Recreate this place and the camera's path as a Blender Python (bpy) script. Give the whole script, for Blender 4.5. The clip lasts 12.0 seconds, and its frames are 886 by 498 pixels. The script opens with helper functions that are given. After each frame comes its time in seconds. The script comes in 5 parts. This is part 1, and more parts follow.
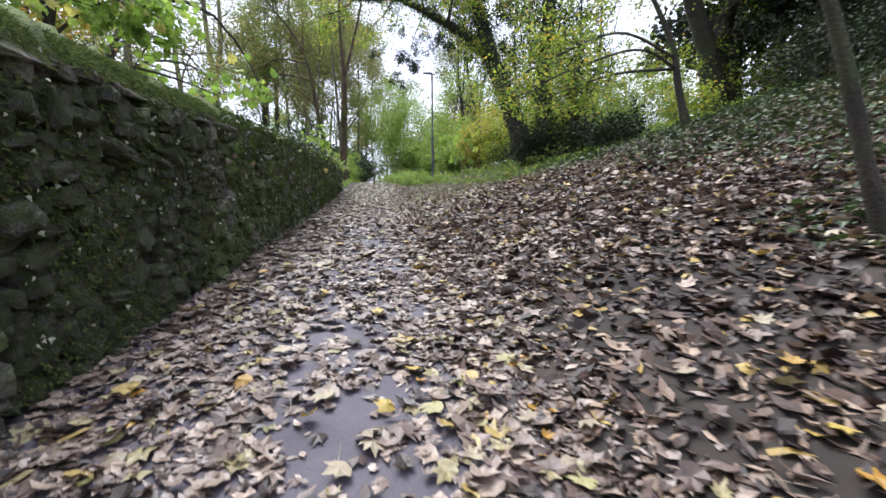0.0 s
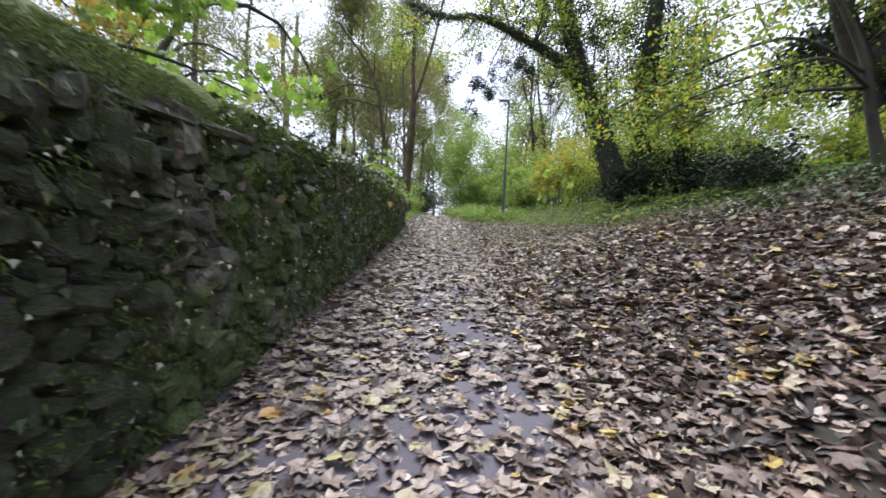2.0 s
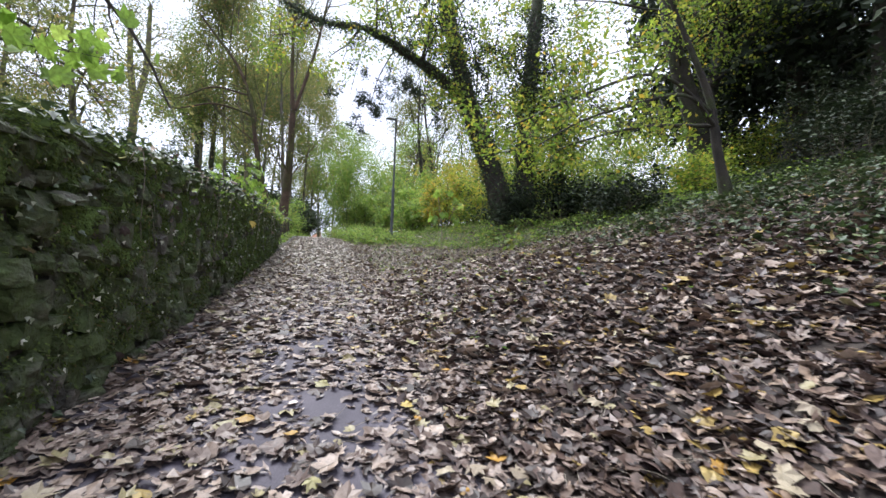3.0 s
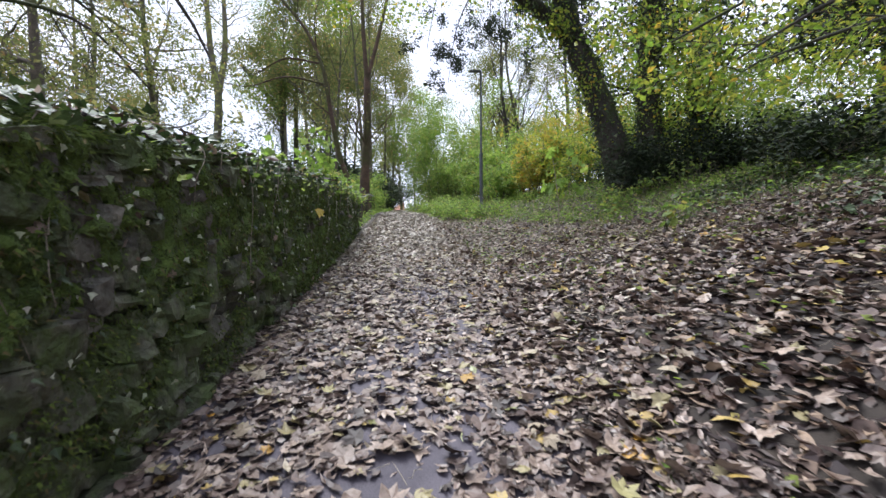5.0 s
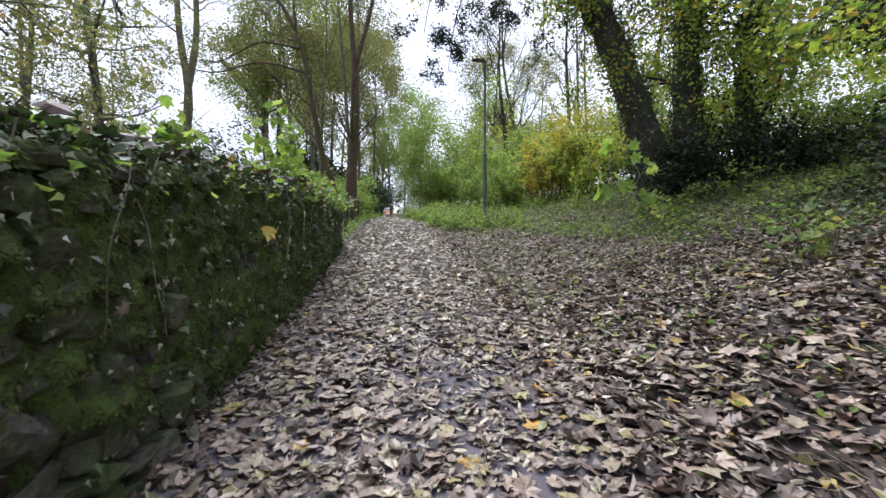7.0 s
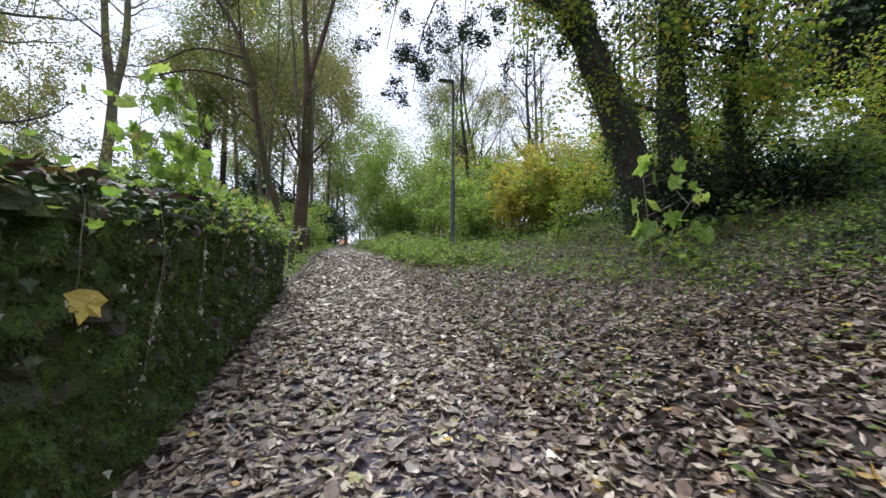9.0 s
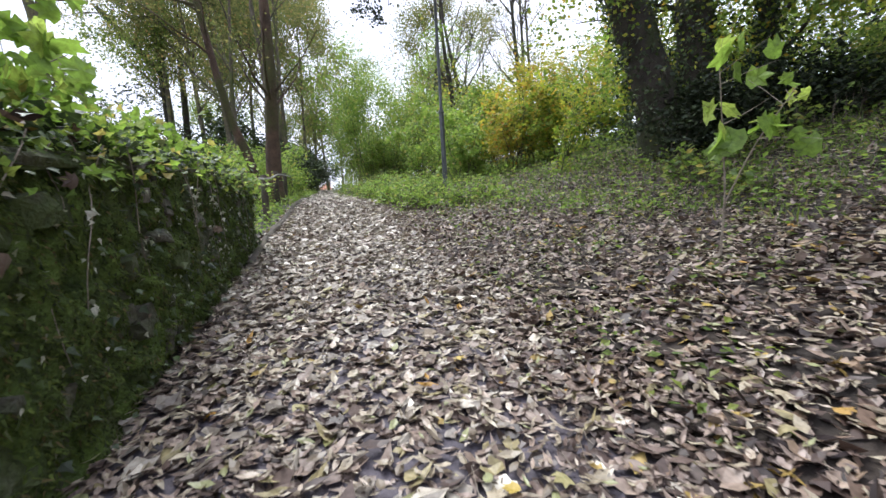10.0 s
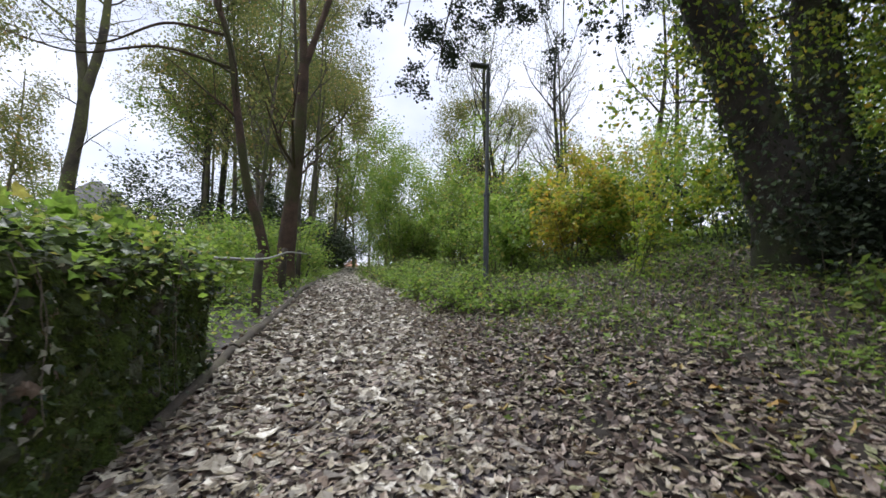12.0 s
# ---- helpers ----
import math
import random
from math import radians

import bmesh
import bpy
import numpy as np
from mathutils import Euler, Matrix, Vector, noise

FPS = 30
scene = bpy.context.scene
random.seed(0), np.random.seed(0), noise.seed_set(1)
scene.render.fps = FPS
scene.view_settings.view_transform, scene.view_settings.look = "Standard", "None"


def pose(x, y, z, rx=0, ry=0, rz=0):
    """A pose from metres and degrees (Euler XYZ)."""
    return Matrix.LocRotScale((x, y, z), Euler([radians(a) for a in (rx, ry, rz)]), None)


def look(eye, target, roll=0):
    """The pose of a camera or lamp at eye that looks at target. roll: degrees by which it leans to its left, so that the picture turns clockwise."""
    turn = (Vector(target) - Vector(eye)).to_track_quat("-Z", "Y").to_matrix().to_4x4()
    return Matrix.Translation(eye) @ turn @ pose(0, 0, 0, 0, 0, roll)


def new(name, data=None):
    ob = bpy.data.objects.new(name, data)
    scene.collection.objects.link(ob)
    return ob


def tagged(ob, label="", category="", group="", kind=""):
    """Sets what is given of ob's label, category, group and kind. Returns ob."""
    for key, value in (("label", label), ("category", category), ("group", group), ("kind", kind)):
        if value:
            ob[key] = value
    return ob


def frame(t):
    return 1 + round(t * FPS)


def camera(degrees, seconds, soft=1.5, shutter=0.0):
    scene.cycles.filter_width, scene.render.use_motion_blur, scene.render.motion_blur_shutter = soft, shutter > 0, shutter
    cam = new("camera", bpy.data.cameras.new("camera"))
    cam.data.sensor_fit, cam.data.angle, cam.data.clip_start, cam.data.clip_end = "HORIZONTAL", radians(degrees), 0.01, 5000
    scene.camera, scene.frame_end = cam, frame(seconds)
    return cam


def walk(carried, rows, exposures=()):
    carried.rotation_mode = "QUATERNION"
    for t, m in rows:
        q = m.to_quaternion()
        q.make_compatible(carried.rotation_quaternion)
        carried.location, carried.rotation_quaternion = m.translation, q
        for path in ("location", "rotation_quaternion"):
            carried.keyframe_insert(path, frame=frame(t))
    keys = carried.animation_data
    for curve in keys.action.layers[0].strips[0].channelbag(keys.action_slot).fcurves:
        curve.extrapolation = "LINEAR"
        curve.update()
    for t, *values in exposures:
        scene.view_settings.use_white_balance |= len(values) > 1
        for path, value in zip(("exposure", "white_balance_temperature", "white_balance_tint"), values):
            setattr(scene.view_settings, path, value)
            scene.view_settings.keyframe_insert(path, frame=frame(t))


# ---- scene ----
cam = camera(94.0, 12.0, shutter=0.2)
METRES, EYE, TILT, LEAN, TURN = 14.0, 1.13, 0.0, 0.0, -8.0
ROWS = [
    (0.0, 0.0, 0.0, 0.0, -0.03, -5.6, 0.33),
    (0.5, -0.0179, 0.052, 0.0123, 8.7, -3.57, 4.95),
    (1.0, -0.0453, 0.093, 0.0252, 18.25, 0.44, 2.7),
    (1.5, -0.0478, 0.1357, 0.0277, 16.4, 0.04, 4.67),
    (2.0, -0.0567, 0.1754, 0.0256, 7.44, -1.52, -2.81),
    (2.5, -0.05, 0.2105, 0.0284, -9.22, -1.58, -0.86),
    (3.0, -0.0542, 0.2544, 0.0336, -7.84, 2.05, -2.18),
    (5.0, -0.0824, 0.4201, 0.0595, 3.42, -2.85, 0.51),
    (5.5, -0.0961, 0.4669, 0.0682, 3.96, -1.78, 1.88),
    (6.0, -0.1049, 0.5041, 0.0758, 3.51, -1.66, 2.79),
    (6.5, -0.1096, 0.5456, 0.0741, 2.85, -2.0, -0.74),
    (8.5, -0.1426, 0.6703, 0.0898, -3.45, -2.86, 5.08),
    (9.0, -0.1399, 0.7068, 0.0886, -4.35, 1.87, -0.19),
    (9.5, -0.1568, 0.746, 0.0851, 1.3, -0.42, 2.31),
    (10.0, -0.1491, 0.7845, 0.0903, -6.25, -6.54, 3.36),
    (10.5, -0.1568, 0.83, 0.0959, 0.46, -1.76, 2.53),
    (11.0, -0.1608, 0.8723, 0.1055, 0.87, -1.27, 3.32),
    (11.5, -0.1579, 0.9152, 0.1089, -0.1, 0.88, 4.9),
    (12.0, -0.1592, 0.9519, 0.1134, -3.07, 5.07, -1.2),
]
walk(cam, [(t, pose(0, 0, EYE, TILT, LEAN, TURN) @ pose(METRES * x, METRES * y, METRES * z, 90 + pitch, roll, yaw)) for t, x, y, z, yaw, pitch, roll in ROWS],
     exposures=[(0.0, 0.62, 5880, 8), (1.5, 0.56, 5880, 8), (3.0, 0.56, 5880, 8), (6.5, 0.42, 5880, 8), (8.5, 0.42, 5930, 8), (9.0, 0.22, 5930, 8), (9.5, 0.17, 5980, 8), (10.0, 0.59, 5980, 8), (10.5, 0.22, 6080, 8), (12.0, -0.07, 6080, 6)])

# ---- world, sun, exposure ----
SUN_ELEV, SUN_TURN = 61.0, 336.0
world = bpy.data.worlds.new("overcast_sky")
scene.world = world
world.use_nodes = True
wn = world.node_tree
wn.nodes.clear()
w_out = wn.nodes.new("ShaderNodeOutputWorld")
w_bg = wn.nodes.new("ShaderNodeBackground")
w_sky = wn.nodes.new("ShaderNodeTexSky")
w_sky.sky_type, w_sky.sun_disc = "NISHITA", False
w_sky.sun_elevation, w_sky.sun_rotation = radians(SUN_ELEV), radians(SUN_TURN)
w_co = wn.nodes.new("ShaderNodeTexCoord")
w_map = wn.nodes.new("ShaderNodeMapping")
w_map.inputs["Scale"].default_value = (1.0, 1.0, 2.2)
w_noise = wn.nodes.new("ShaderNodeTexNoise")
w_noise.inputs["Scale"].default_value = 3.2
w_noise.inputs["Detail"].default_value = 7.0
w_ramp = wn.nodes.new("ShaderNodeValToRGB")
w_ramp.color_ramp.elements[0].position, w_ramp.color_ramp.elements[1].position = 0.3, 0.58
w_ramp.color_ramp.elements[0].color = (0.62, 0.62, 0.62, 1)
w_mix = wn.nodes.new("ShaderNodeMix")
w_mix.data_type = "RGBA"
w_mix.inputs[7].default_value = (12.4, 12.2, 13.8, 1)
wn.links.new(w_co.outputs["Generated"], w_map.inputs["Vector"])
wn.links.new(w_map.outputs["Vector"], w_noise.inputs["Vector"])
wn.links.new(w_noise.outputs["Fac"], w_ramp.inputs["Fac"])
wn.links.new(w_ramp.outputs["Color"], w_mix.inputs[0])
wn.links.new(w_sky.outputs["Color"], w_mix.inputs[6])
wn.links.new(w_mix.outputs[2], w_bg.inputs["Color"])
w_bg.inputs["Strength"].default_value = 0.1
wn.links.new(w_bg.outputs["Background"], w_out.inputs["Surface"])

sun = new("sun", bpy.data.lights.new("sun", "SUN"))
sun.data.energy, sun.data.angle, sun.data.color = 5.0, radians(38), (1.0, 0.96, 0.91)
sun.matrix_world = look((0, 0, 30), Vector((0, 0, 30)) - Vector((math.sin(radians(SUN_TURN)) * math.cos(radians(SUN_ELEV)), math.cos(radians(SUN_TURN)) * math.cos(radians(SUN_ELEV)), math.sin(radians(SUN_ELEV)))))

# ---- mesh helpers ----
RNG = np.random.default_rng(11)


def quick_mesh(name, verts, faces, smooth=False):
    """A mesh from arrays; all faces have the same number of corners."""
    verts, faces = np.asarray(verts, dtype=np.float32), np.asarray(faces, dtype=np.int32)
    me = bpy.data.meshes.new(name)
    me.vertices.add(len(verts))
    me.vertices.foreach_set("co", verts.ravel())
    me.loops.add(faces.size)
    me.loops.foreach_set("vertex_index", faces.ravel())
    me.polygons.add(len(faces))
    me.polygons.foreach_set("loop_start", np.arange(len(faces), dtype=np.int32) * faces.shape[1])
    me.polygons.foreach_set("use_smooth", np.full(len(faces), smooth))
    me.update(calc_edges=True)
    return me


def add(name, me, material, parent=None, label="", kind=""):
    """Links a mesh as one object, under a parent if there is one."""
    ob = new(name, me)
    if material and not me.materials:
        me.materials.append(material)
    if parent:
        ob.parent = parent
        ob.matrix_parent_inverse = Matrix.Translation(-parent.location)
    return tagged(ob, label, "", "", kind)


def part(name, bm, material, parent, label=""):
    """Links a bmesh as one mesh object under a thing or a part."""
    me = bpy.data.meshes.new(name)
    bm.to_mesh(me)
    bm.free()
    return add(name, me, material, parent, label)


def thing(name, at, label, category, group=""):
    ob = new(name)
    ob.location = at
    ob.empty_display_size = 0.2
    return tagged(ob, label, category, group)


def merge(pieces):
    """Joins (verts, faces) pairs with equal face size."""
    vs, fs, n = [], [], 0
    for v, f in pieces:
        vs.append(v)
        fs.append(np.asarray(f) + n)
        n += len(v)
    return np.concatenate(vs), np.concatenate(fs)


def turns(rx, ry, rz):
    """Rotation matrices (n, 3, 3), Euler XYZ, radians."""
    cx, sx, cy, sy, cz, sz = np.cos(rx), np.sin(rx), np.cos(ry), np.sin(ry), np.cos(rz), np.sin(rz)
    m = np.empty((len(cx), 3, 3))
    m[:, 0, 0], m[:, 0, 1], m[:, 0, 2] = cz * cy, cz * sy * sx - sz * cx, cz * sy * cx + sz * sx
    m[:, 1, 0], m[:, 1, 1], m[:, 1, 2] = sz * cy, sz * sy * sx + cz * cx, sz * sy * cx - cz * sx
    m[:, 2, 0], m[:, 2, 1], m[:, 2, 2] = -sy, cy * sx, cy * cx
    return m


def scatter(template, faces, places, rot, size):
    """Copies of a template at places, turned and scaled, as one pair of arrays."""
    template, faces, places, size = np.asarray(template, float), np.asarray(faces), np.asarray(places, float), np.asarray(size, float)
    if size.ndim == 1:
        size = size[:, None, None]
    else:
        size = size[:, None, :]
    v = np.einsum("nij,nmj->nmi", rot, template[None] * size) + places[:, None, :]
    f = faces[None] + (np.arange(len(places)) * len(template))[:, None, None]
    return v.reshape(-1, 3), f.reshape(-1, faces.shape[1])


def tube(pts, radii, sides=6):
    """A tapered tube along points, as quads."""
    pts, radii = np.asarray(pts, float), np.asarray(radii, float)
    tan = np.gradient(pts, axis=0)
    tan /= np.linalg.norm(tan, axis=1)[:, None] + 1e-9
    ref = np.array([1.0, 0.0, 0.0]) if abs(tan[0][0]) < 0.8 else np.array([0.0, 1.0, 0.0])
    u = np.cross(tan, ref)
    u /= np.linalg.norm(u, axis=1)[:, None] + 1e-9
    w = np.cross(tan, u)
    a = np.arange(sides) * 2 * math.pi / sides
    ring = np.cos(a)[None, :, None] * u[:, None, :] + np.sin(a)[None, :, None] * w[:, None, :]
    v = (pts[:, None, :] + ring * radii[:, None, None]).reshape(-1, 3)
    i, j = np.meshgrid(np.arange(len(pts) - 1), np.arange(sides), indexing="ij")
    k = (j + 1) % sides
    f = np.stack([i * sides + j, i * sides + k, (i + 1) * sides + k, (i + 1) * sides + j], -1).reshape(-1, 4)
    return v, f


def smooth_path(pts, n):
    """n points on a smooth line through pts."""
    pts = np.asarray(pts, float)
    d = np.concatenate([[0], np.cumsum(np.linalg.norm(np.diff(pts, axis=0), axis=1))])
    m = np.gradient(pts, d, axis=0) if len(pts) > 2 else np.repeat((pts[1:] - pts[:1]) / d[1], 2, axis=0)
    s = np.linspace(0, d[-1], n)
    i = np.clip(np.searchsorted(d, s, side="right") - 1, 0, len(pts) - 2)
    h = (d[i + 1] - d[i])[:, None]
    t = ((s - d[i])[:, None]) / h
    return (2 * t**3 - 3 * t**2 + 1) * pts[i] + (t**3 - 2 * t**2 + t) * h * m[i] + (-2 * t**3 + 3 * t**2) * pts[i + 1] + (t**3 - t**2) * h * m[i + 1]


def wave(x, y, seed=0.0):
    """A smooth uneven field of about -1 to 1, for arrays."""
    return (np.sin(1.7 * x + 0.6 * y + seed) + np.sin(0.9 * x - 1.9 * y + 2.1 * seed + 1) + np.sin(3.1 * x + 2.3 * y + seed * 0.7 + 2) * 0.6 + np.sin(-2.2 * x + 4.3 * y + 3) * 0.5) / 3.1


# ---- materials ----
def shader(name, rough=0.8):
    m = bpy.data.materials.new(name)
    m.use_nodes = True
    nt = m.node_tree
    b = nt.nodes["Principled BSDF"]
    b.inputs["Roughness"].default_value = rough
    return m, nt, b


def ramp_node(nt, stops, constant=False):
    r = nt.nodes.new("ShaderNodeValToRGB")
    if constant:
        r.color_ramp.interpolation = "CONSTANT"
    e = r.color_ramp.elements
    while len(e) < len(stops):
        e.new(0.5)
    for el, (p, c) in zip(e, stops):
        el.position, el.color = p, (*c, 1)
    return r


def noise_node(nt, scale, detail=4.0, rough=0.55, coord="Object"):
    co = nt.nodes.new("ShaderNodeTexCoord")
    n = nt.nodes.new("ShaderNodeTexNoise")
    n.inputs["Scale"].default_value, n.inputs["Detail"].default_value, n.inputs["Roughness"].default_value = scale, detail, rough
    nt.links.new(co.outputs[coord], n.inputs["Vector"])
    return n


def mix_node(nt, fac, a, b, mode="MIX"):
    m = nt.nodes.new("ShaderNodeMix")
    m.data_type, m.blend_type = "RGBA", mode
    for k, v in ((0, fac), (6, a), (7, b)):
        if isinstance(v, (int, float)):
            m.inputs[k].default_value = v
        elif isinstance(v, tuple):
            m.inputs[k].default_value = (*v, 1)
        else:
            nt.links.new(v, m.inputs[k])
    return m.outputs[2]


def bump_node(nt, b, height, strength, distance):
    u = nt.nodes.new("ShaderNodeBump")
    u.inputs["Strength"].default_value, u.inputs["Distance"].default_value = strength, distance
    nt.links.new(height, u.inputs["Height"])
    nt.links.new(u.outputs["Normal"], b.inputs["Normal"])


def leaf_material(name, stops, through_light=0.3, rough=0.5, constant=True, single=False):
    """Leaves: each one its own colour, blotched, letting some light through."""
    m, nt, b = shader(name, rough)
    if single:
        rnd = nt.nodes.new("ShaderNodeObjectInfo").outputs["Random"]
    else:
        rnd = nt.nodes.new("ShaderNodeNewGeometry").outputs["Random Per Island"]
    r = ramp_node(nt, stops, constant)
    nt.links.new(rnd, r.inputs["Fac"])
    n = noise_node(nt, 34.0, 3.0)
    rr = ramp_node(nt, [(0.3, (0.62, 0.58, 0.52)), (0.66, (1.12, 1.1, 1.05))])
    nt.links.new(n.outputs["Fac"], rr.inputs["Fac"])
    col = mix_node(nt, 1.0, r.outputs["Color"], rr.outputs["Color"], "MULTIPLY")
    nt.links.new(col, b.inputs["Base Color"])
    if through_light > 0:
        tr = nt.nodes.new("ShaderNodeBsdfTranslucent")
        nt.links.new(col, tr.inputs["Color"])
        mx = nt.nodes.new("ShaderNodeMixShader")
        mx.inputs[0].default_value = through_light
        nt.links.new(b.outputs[0], mx.inputs[1])
        nt.links.new(tr.outputs[0], mx.inputs[2])
        nt.links.new(mx.outputs[0], nt.nodes["Material Output"].inputs["Surface"])
    return m


def two_tone(name, stops, scale, fine, rough=0.85, bump=0.5, depth=0.02, tint=None, tint_scale=1.2, tint_at=(0.48, 0.62), rnd=False):
    """A rough surface: colour by noise at one scale, grain at another, and a second colour in patches."""
    m, nt, b = shader(name, rough)
    n = noise_node(nt, scale, 6.0)
    r = ramp_node(nt, stops)
    nt.links.new(n.outputs["Fac"], r.inputs["Fac"])
    g = noise_node(nt, fine, 4.0)
    gr = ramp_node(nt, [(0.3, (0.65, 0.65, 0.65)), (0.7, (1.2, 1.2, 1.2))])
    nt.links.new(g.outputs["Fac"], gr.inputs["Fac"])
    col = mix_node(nt, 1.0, r.outputs["Color"], gr.outputs["Color"], "MULTIPLY")
    if rnd:
        o = nt.nodes.new("ShaderNodeObjectInfo" if rnd == "object" else "ShaderNodeNewGeometry")
        vr = ramp_node(nt, [(0.0, (0.55, 0.55, 0.55)), (0.5, (0.95, 0.9, 0.85)), (0.9, (1.2, 1.2, 1.2)), (1.0, (1.9, 1.9, 1.9))])
        nt.links.new(o.outputs["Random" if rnd == "object" else "Random Per Island"], vr.inputs["Fac"])
        col = mix_node(nt, 1.0, col, vr.outputs["Color"], "MULTIPLY")
    if tint:
        t = noise_node(nt, tint_scale, 5.0, 0.65)
        tr = ramp_node(nt, [(tint_at[0], (0, 0, 0)), (tint_at[1], (1, 1, 1))])
        nt.links.new(t.outputs["Fac"], tr.inputs["Fac"])
        tc = mix_node(nt, 1.0, tint, gr.outputs["Color"], "MULTIPLY")
        col = mix_node(nt, tr.outputs["Color"], col, tc)
    nt.links.new(col, b.inputs["Base Color"])
    bump_node(nt, b, g.outputs["Fac"], bump, depth)
    return m


BARK = two_tone("mossy_bark", [(0.3, (0.05, 0.042, 0.03)), (0.7, (0.14, 0.115, 0.085))], 3.0, 45.0, 0.9, 0.8, 0.03, (0.075, 0.09, 0.022), 1.6, (0.46, 0.6))
BARK_BROWN = two_tone("brown_bark", [(0.3, (0.048, 0.030, 0.018)), (0.7, (0.121, 0.075, 0.048))], 3.0, 45.0, 0.9, 1.0, 0.05, (0.063, 0.065, 0.017), 0.7, (0.45, 0.6))
BARK_DARK = two_tone("dark_bark", [(0.3, (0.018, 0.015, 0.011)), (0.7, (0.055, 0.045, 0.033))], 3.0, 40.0, 0.9, 0.8, 0.03, (0.04, 0.05, 0.014), 1.3, (0.5, 0.65))
BARK_PALE = two_tone("pale_bark", [(0.3, (0.055, 0.047, 0.035)), (0.7, (0.14, 0.118, 0.085))], 2.0, 30.0, 0.9, 0.6, 0.02, (0.13, 0.14, 0.045), 1.0, (0.45, 0.62))
STONE = two_tone("rubble_stone", [(0.3, (0.053, 0.050, 0.040)), (0.6, (0.111, 0.104, 0.087)), (0.78, (0.223, 0.204, 0.173))], 7.0, 17.0, 0.85, 1.0, 0.05, (0.053, 0.075, 0.018), 2.0, (0.4, 0.56), "object")
STONE_JOINED = two_tone("rubble_stone_joined", [(0.3, (0.053, 0.050, 0.040)), (0.6, (0.111, 0.104, 0.087)), (0.78, (0.223, 0.204, 0.173))], 7.0, 17.0, 0.85, 1.0, 0.05, (0.053, 0.075, 0.018), 2.0, (0.4, 0.56), "island")
MORTAR = two_tone("earthy_mortar", [(0.3, (0.018, 0.016, 0.012)), (0.7, (0.06, 0.052, 0.04))], 4.0, 50.0, 0.95, 0.8, 0.03, (0.02, 0.028, 0.007), 1.5, (0.45, 0.6))
MOSS = leaf_material("moss", [(0.0, (0.041, 0.066, 0.012)), (0.35, (0.074, 0.115, 0.019)), (0.65, (0.115, 0.166, 0.027)), (0.92, (0.150, 0.161, 0.042))], 0.2, 0.9)
MOSS_DARK = leaf_material("dark_moss", [(0.0, (0.037, 0.056, 0.011)), (0.4, (0.070, 0.106, 0.017)), (0.75, (0.113, 0.156, 0.026)), (0.93, (0.133, 0.110, 0.042))], 0.15, 0.9)
MOSS_BED = two_tone("moss_bed", [(0.3, (0.039, 0.055, 0.013)), (0.7, (0.111, 0.143, 0.029))], 5.0, 60.0, 0.95, 0.9, 0.03)
MOSS_BED_DARK = two_tone("dark_moss_bed", [(0.3, (0.041, 0.068, 0.013)), (0.7, (0.121, 0.181, 0.027))], 6.0, 70.0, 0.95, 1.0, 0.03, (0.060, 0.048, 0.027), 2.2, (0.56, 0.72))
IVY = leaf_material("ivy_leaves", [(0.0, (0.022, 0.04, 0.013)), (0.4, (0.038, 0.066, 0.02)), (0.75, (0.06, 0.098, 0.026)), (0.94, (0.11, 0.14, 0.055))], 0.2, 0.5)
GREEN = leaf_material("green_leaves", [(0.0, (0.111, 0.185, 0.039)), (0.35, (0.178, 0.264, 0.054)), (0.7, (0.268, 0.344, 0.070)), (0.93, (0.387, 0.344, 0.095))], 0.62, 0.5)
LIME = leaf_material("bright_green_leaves", [(0.0, (0.171, 0.280, 0.047)), (0.4, (0.242, 0.383, 0.062)), (0.75, (0.342, 0.460, 0.092)), (0.95, (0.427, 0.408, 0.108))], 0.56, 0.5)
YELLOW = leaf_material("yellow_green_leaves", [(0.0, (0.153, 0.251, 0.033)), (0.35, (0.264, 0.362, 0.042)), (0.7, (0.403, 0.445, 0.060)), (0.93, (0.556, 0.417, 0.053))], 0.62, 0.5)
ORANGE = leaf_material("autumn_leaves", [(0.0, (0.36, 0.37, 0.05)), (0.4, (0.46, 0.40, 0.05)), (0.74, (0.46, 0.28, 0.05)), (0.86, (0.25, 0.33, 0.05))], 0.56, 0.5)
OLIVE = leaf_material("thin_olive_leaves", [(0.0, (0.133, 0.166, 0.049)), (0.4, (0.211, 0.237, 0.071)), (0.75, (0.300, 0.296, 0.100)), (0.94, (0.367, 0.261, 0.100))], 0.6, 0.6)
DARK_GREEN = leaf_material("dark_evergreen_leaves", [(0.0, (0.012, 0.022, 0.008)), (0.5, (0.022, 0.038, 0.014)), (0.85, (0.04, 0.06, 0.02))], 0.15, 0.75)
GRASS = leaf_material("grass_blades", [(0.0, (0.098, 0.161, 0.034)), (0.4, (0.161, 0.241, 0.048)), (0.75, (0.230, 0.310, 0.063)), (0.93, (0.299, 0.265, 0.103))], 0.35, 0.6)
LITTER_STOPS = [(0.0, (0.032, 0.021, 0.017)), (0.12, (0.067, 0.046, 0.041)), (0.28, (0.128, 0.093, 0.082)), (0.46, (0.189, 0.145, 0.123)), (0.64, (0.252, 0.197, 0.166)), (0.8, (0.314, 0.248, 0.206)), (0.9, (0.264, 0.230, 0.122)), (0.97, (0.334, 0.249, 0.084)), (0.988, (0.350, 0.198, 0.031)), (0.995, (0.125, 0.126, 0.038))]
LITTER = leaf_material("fallen_leaves", LITTER_STOPS, 0.12, 0.52)
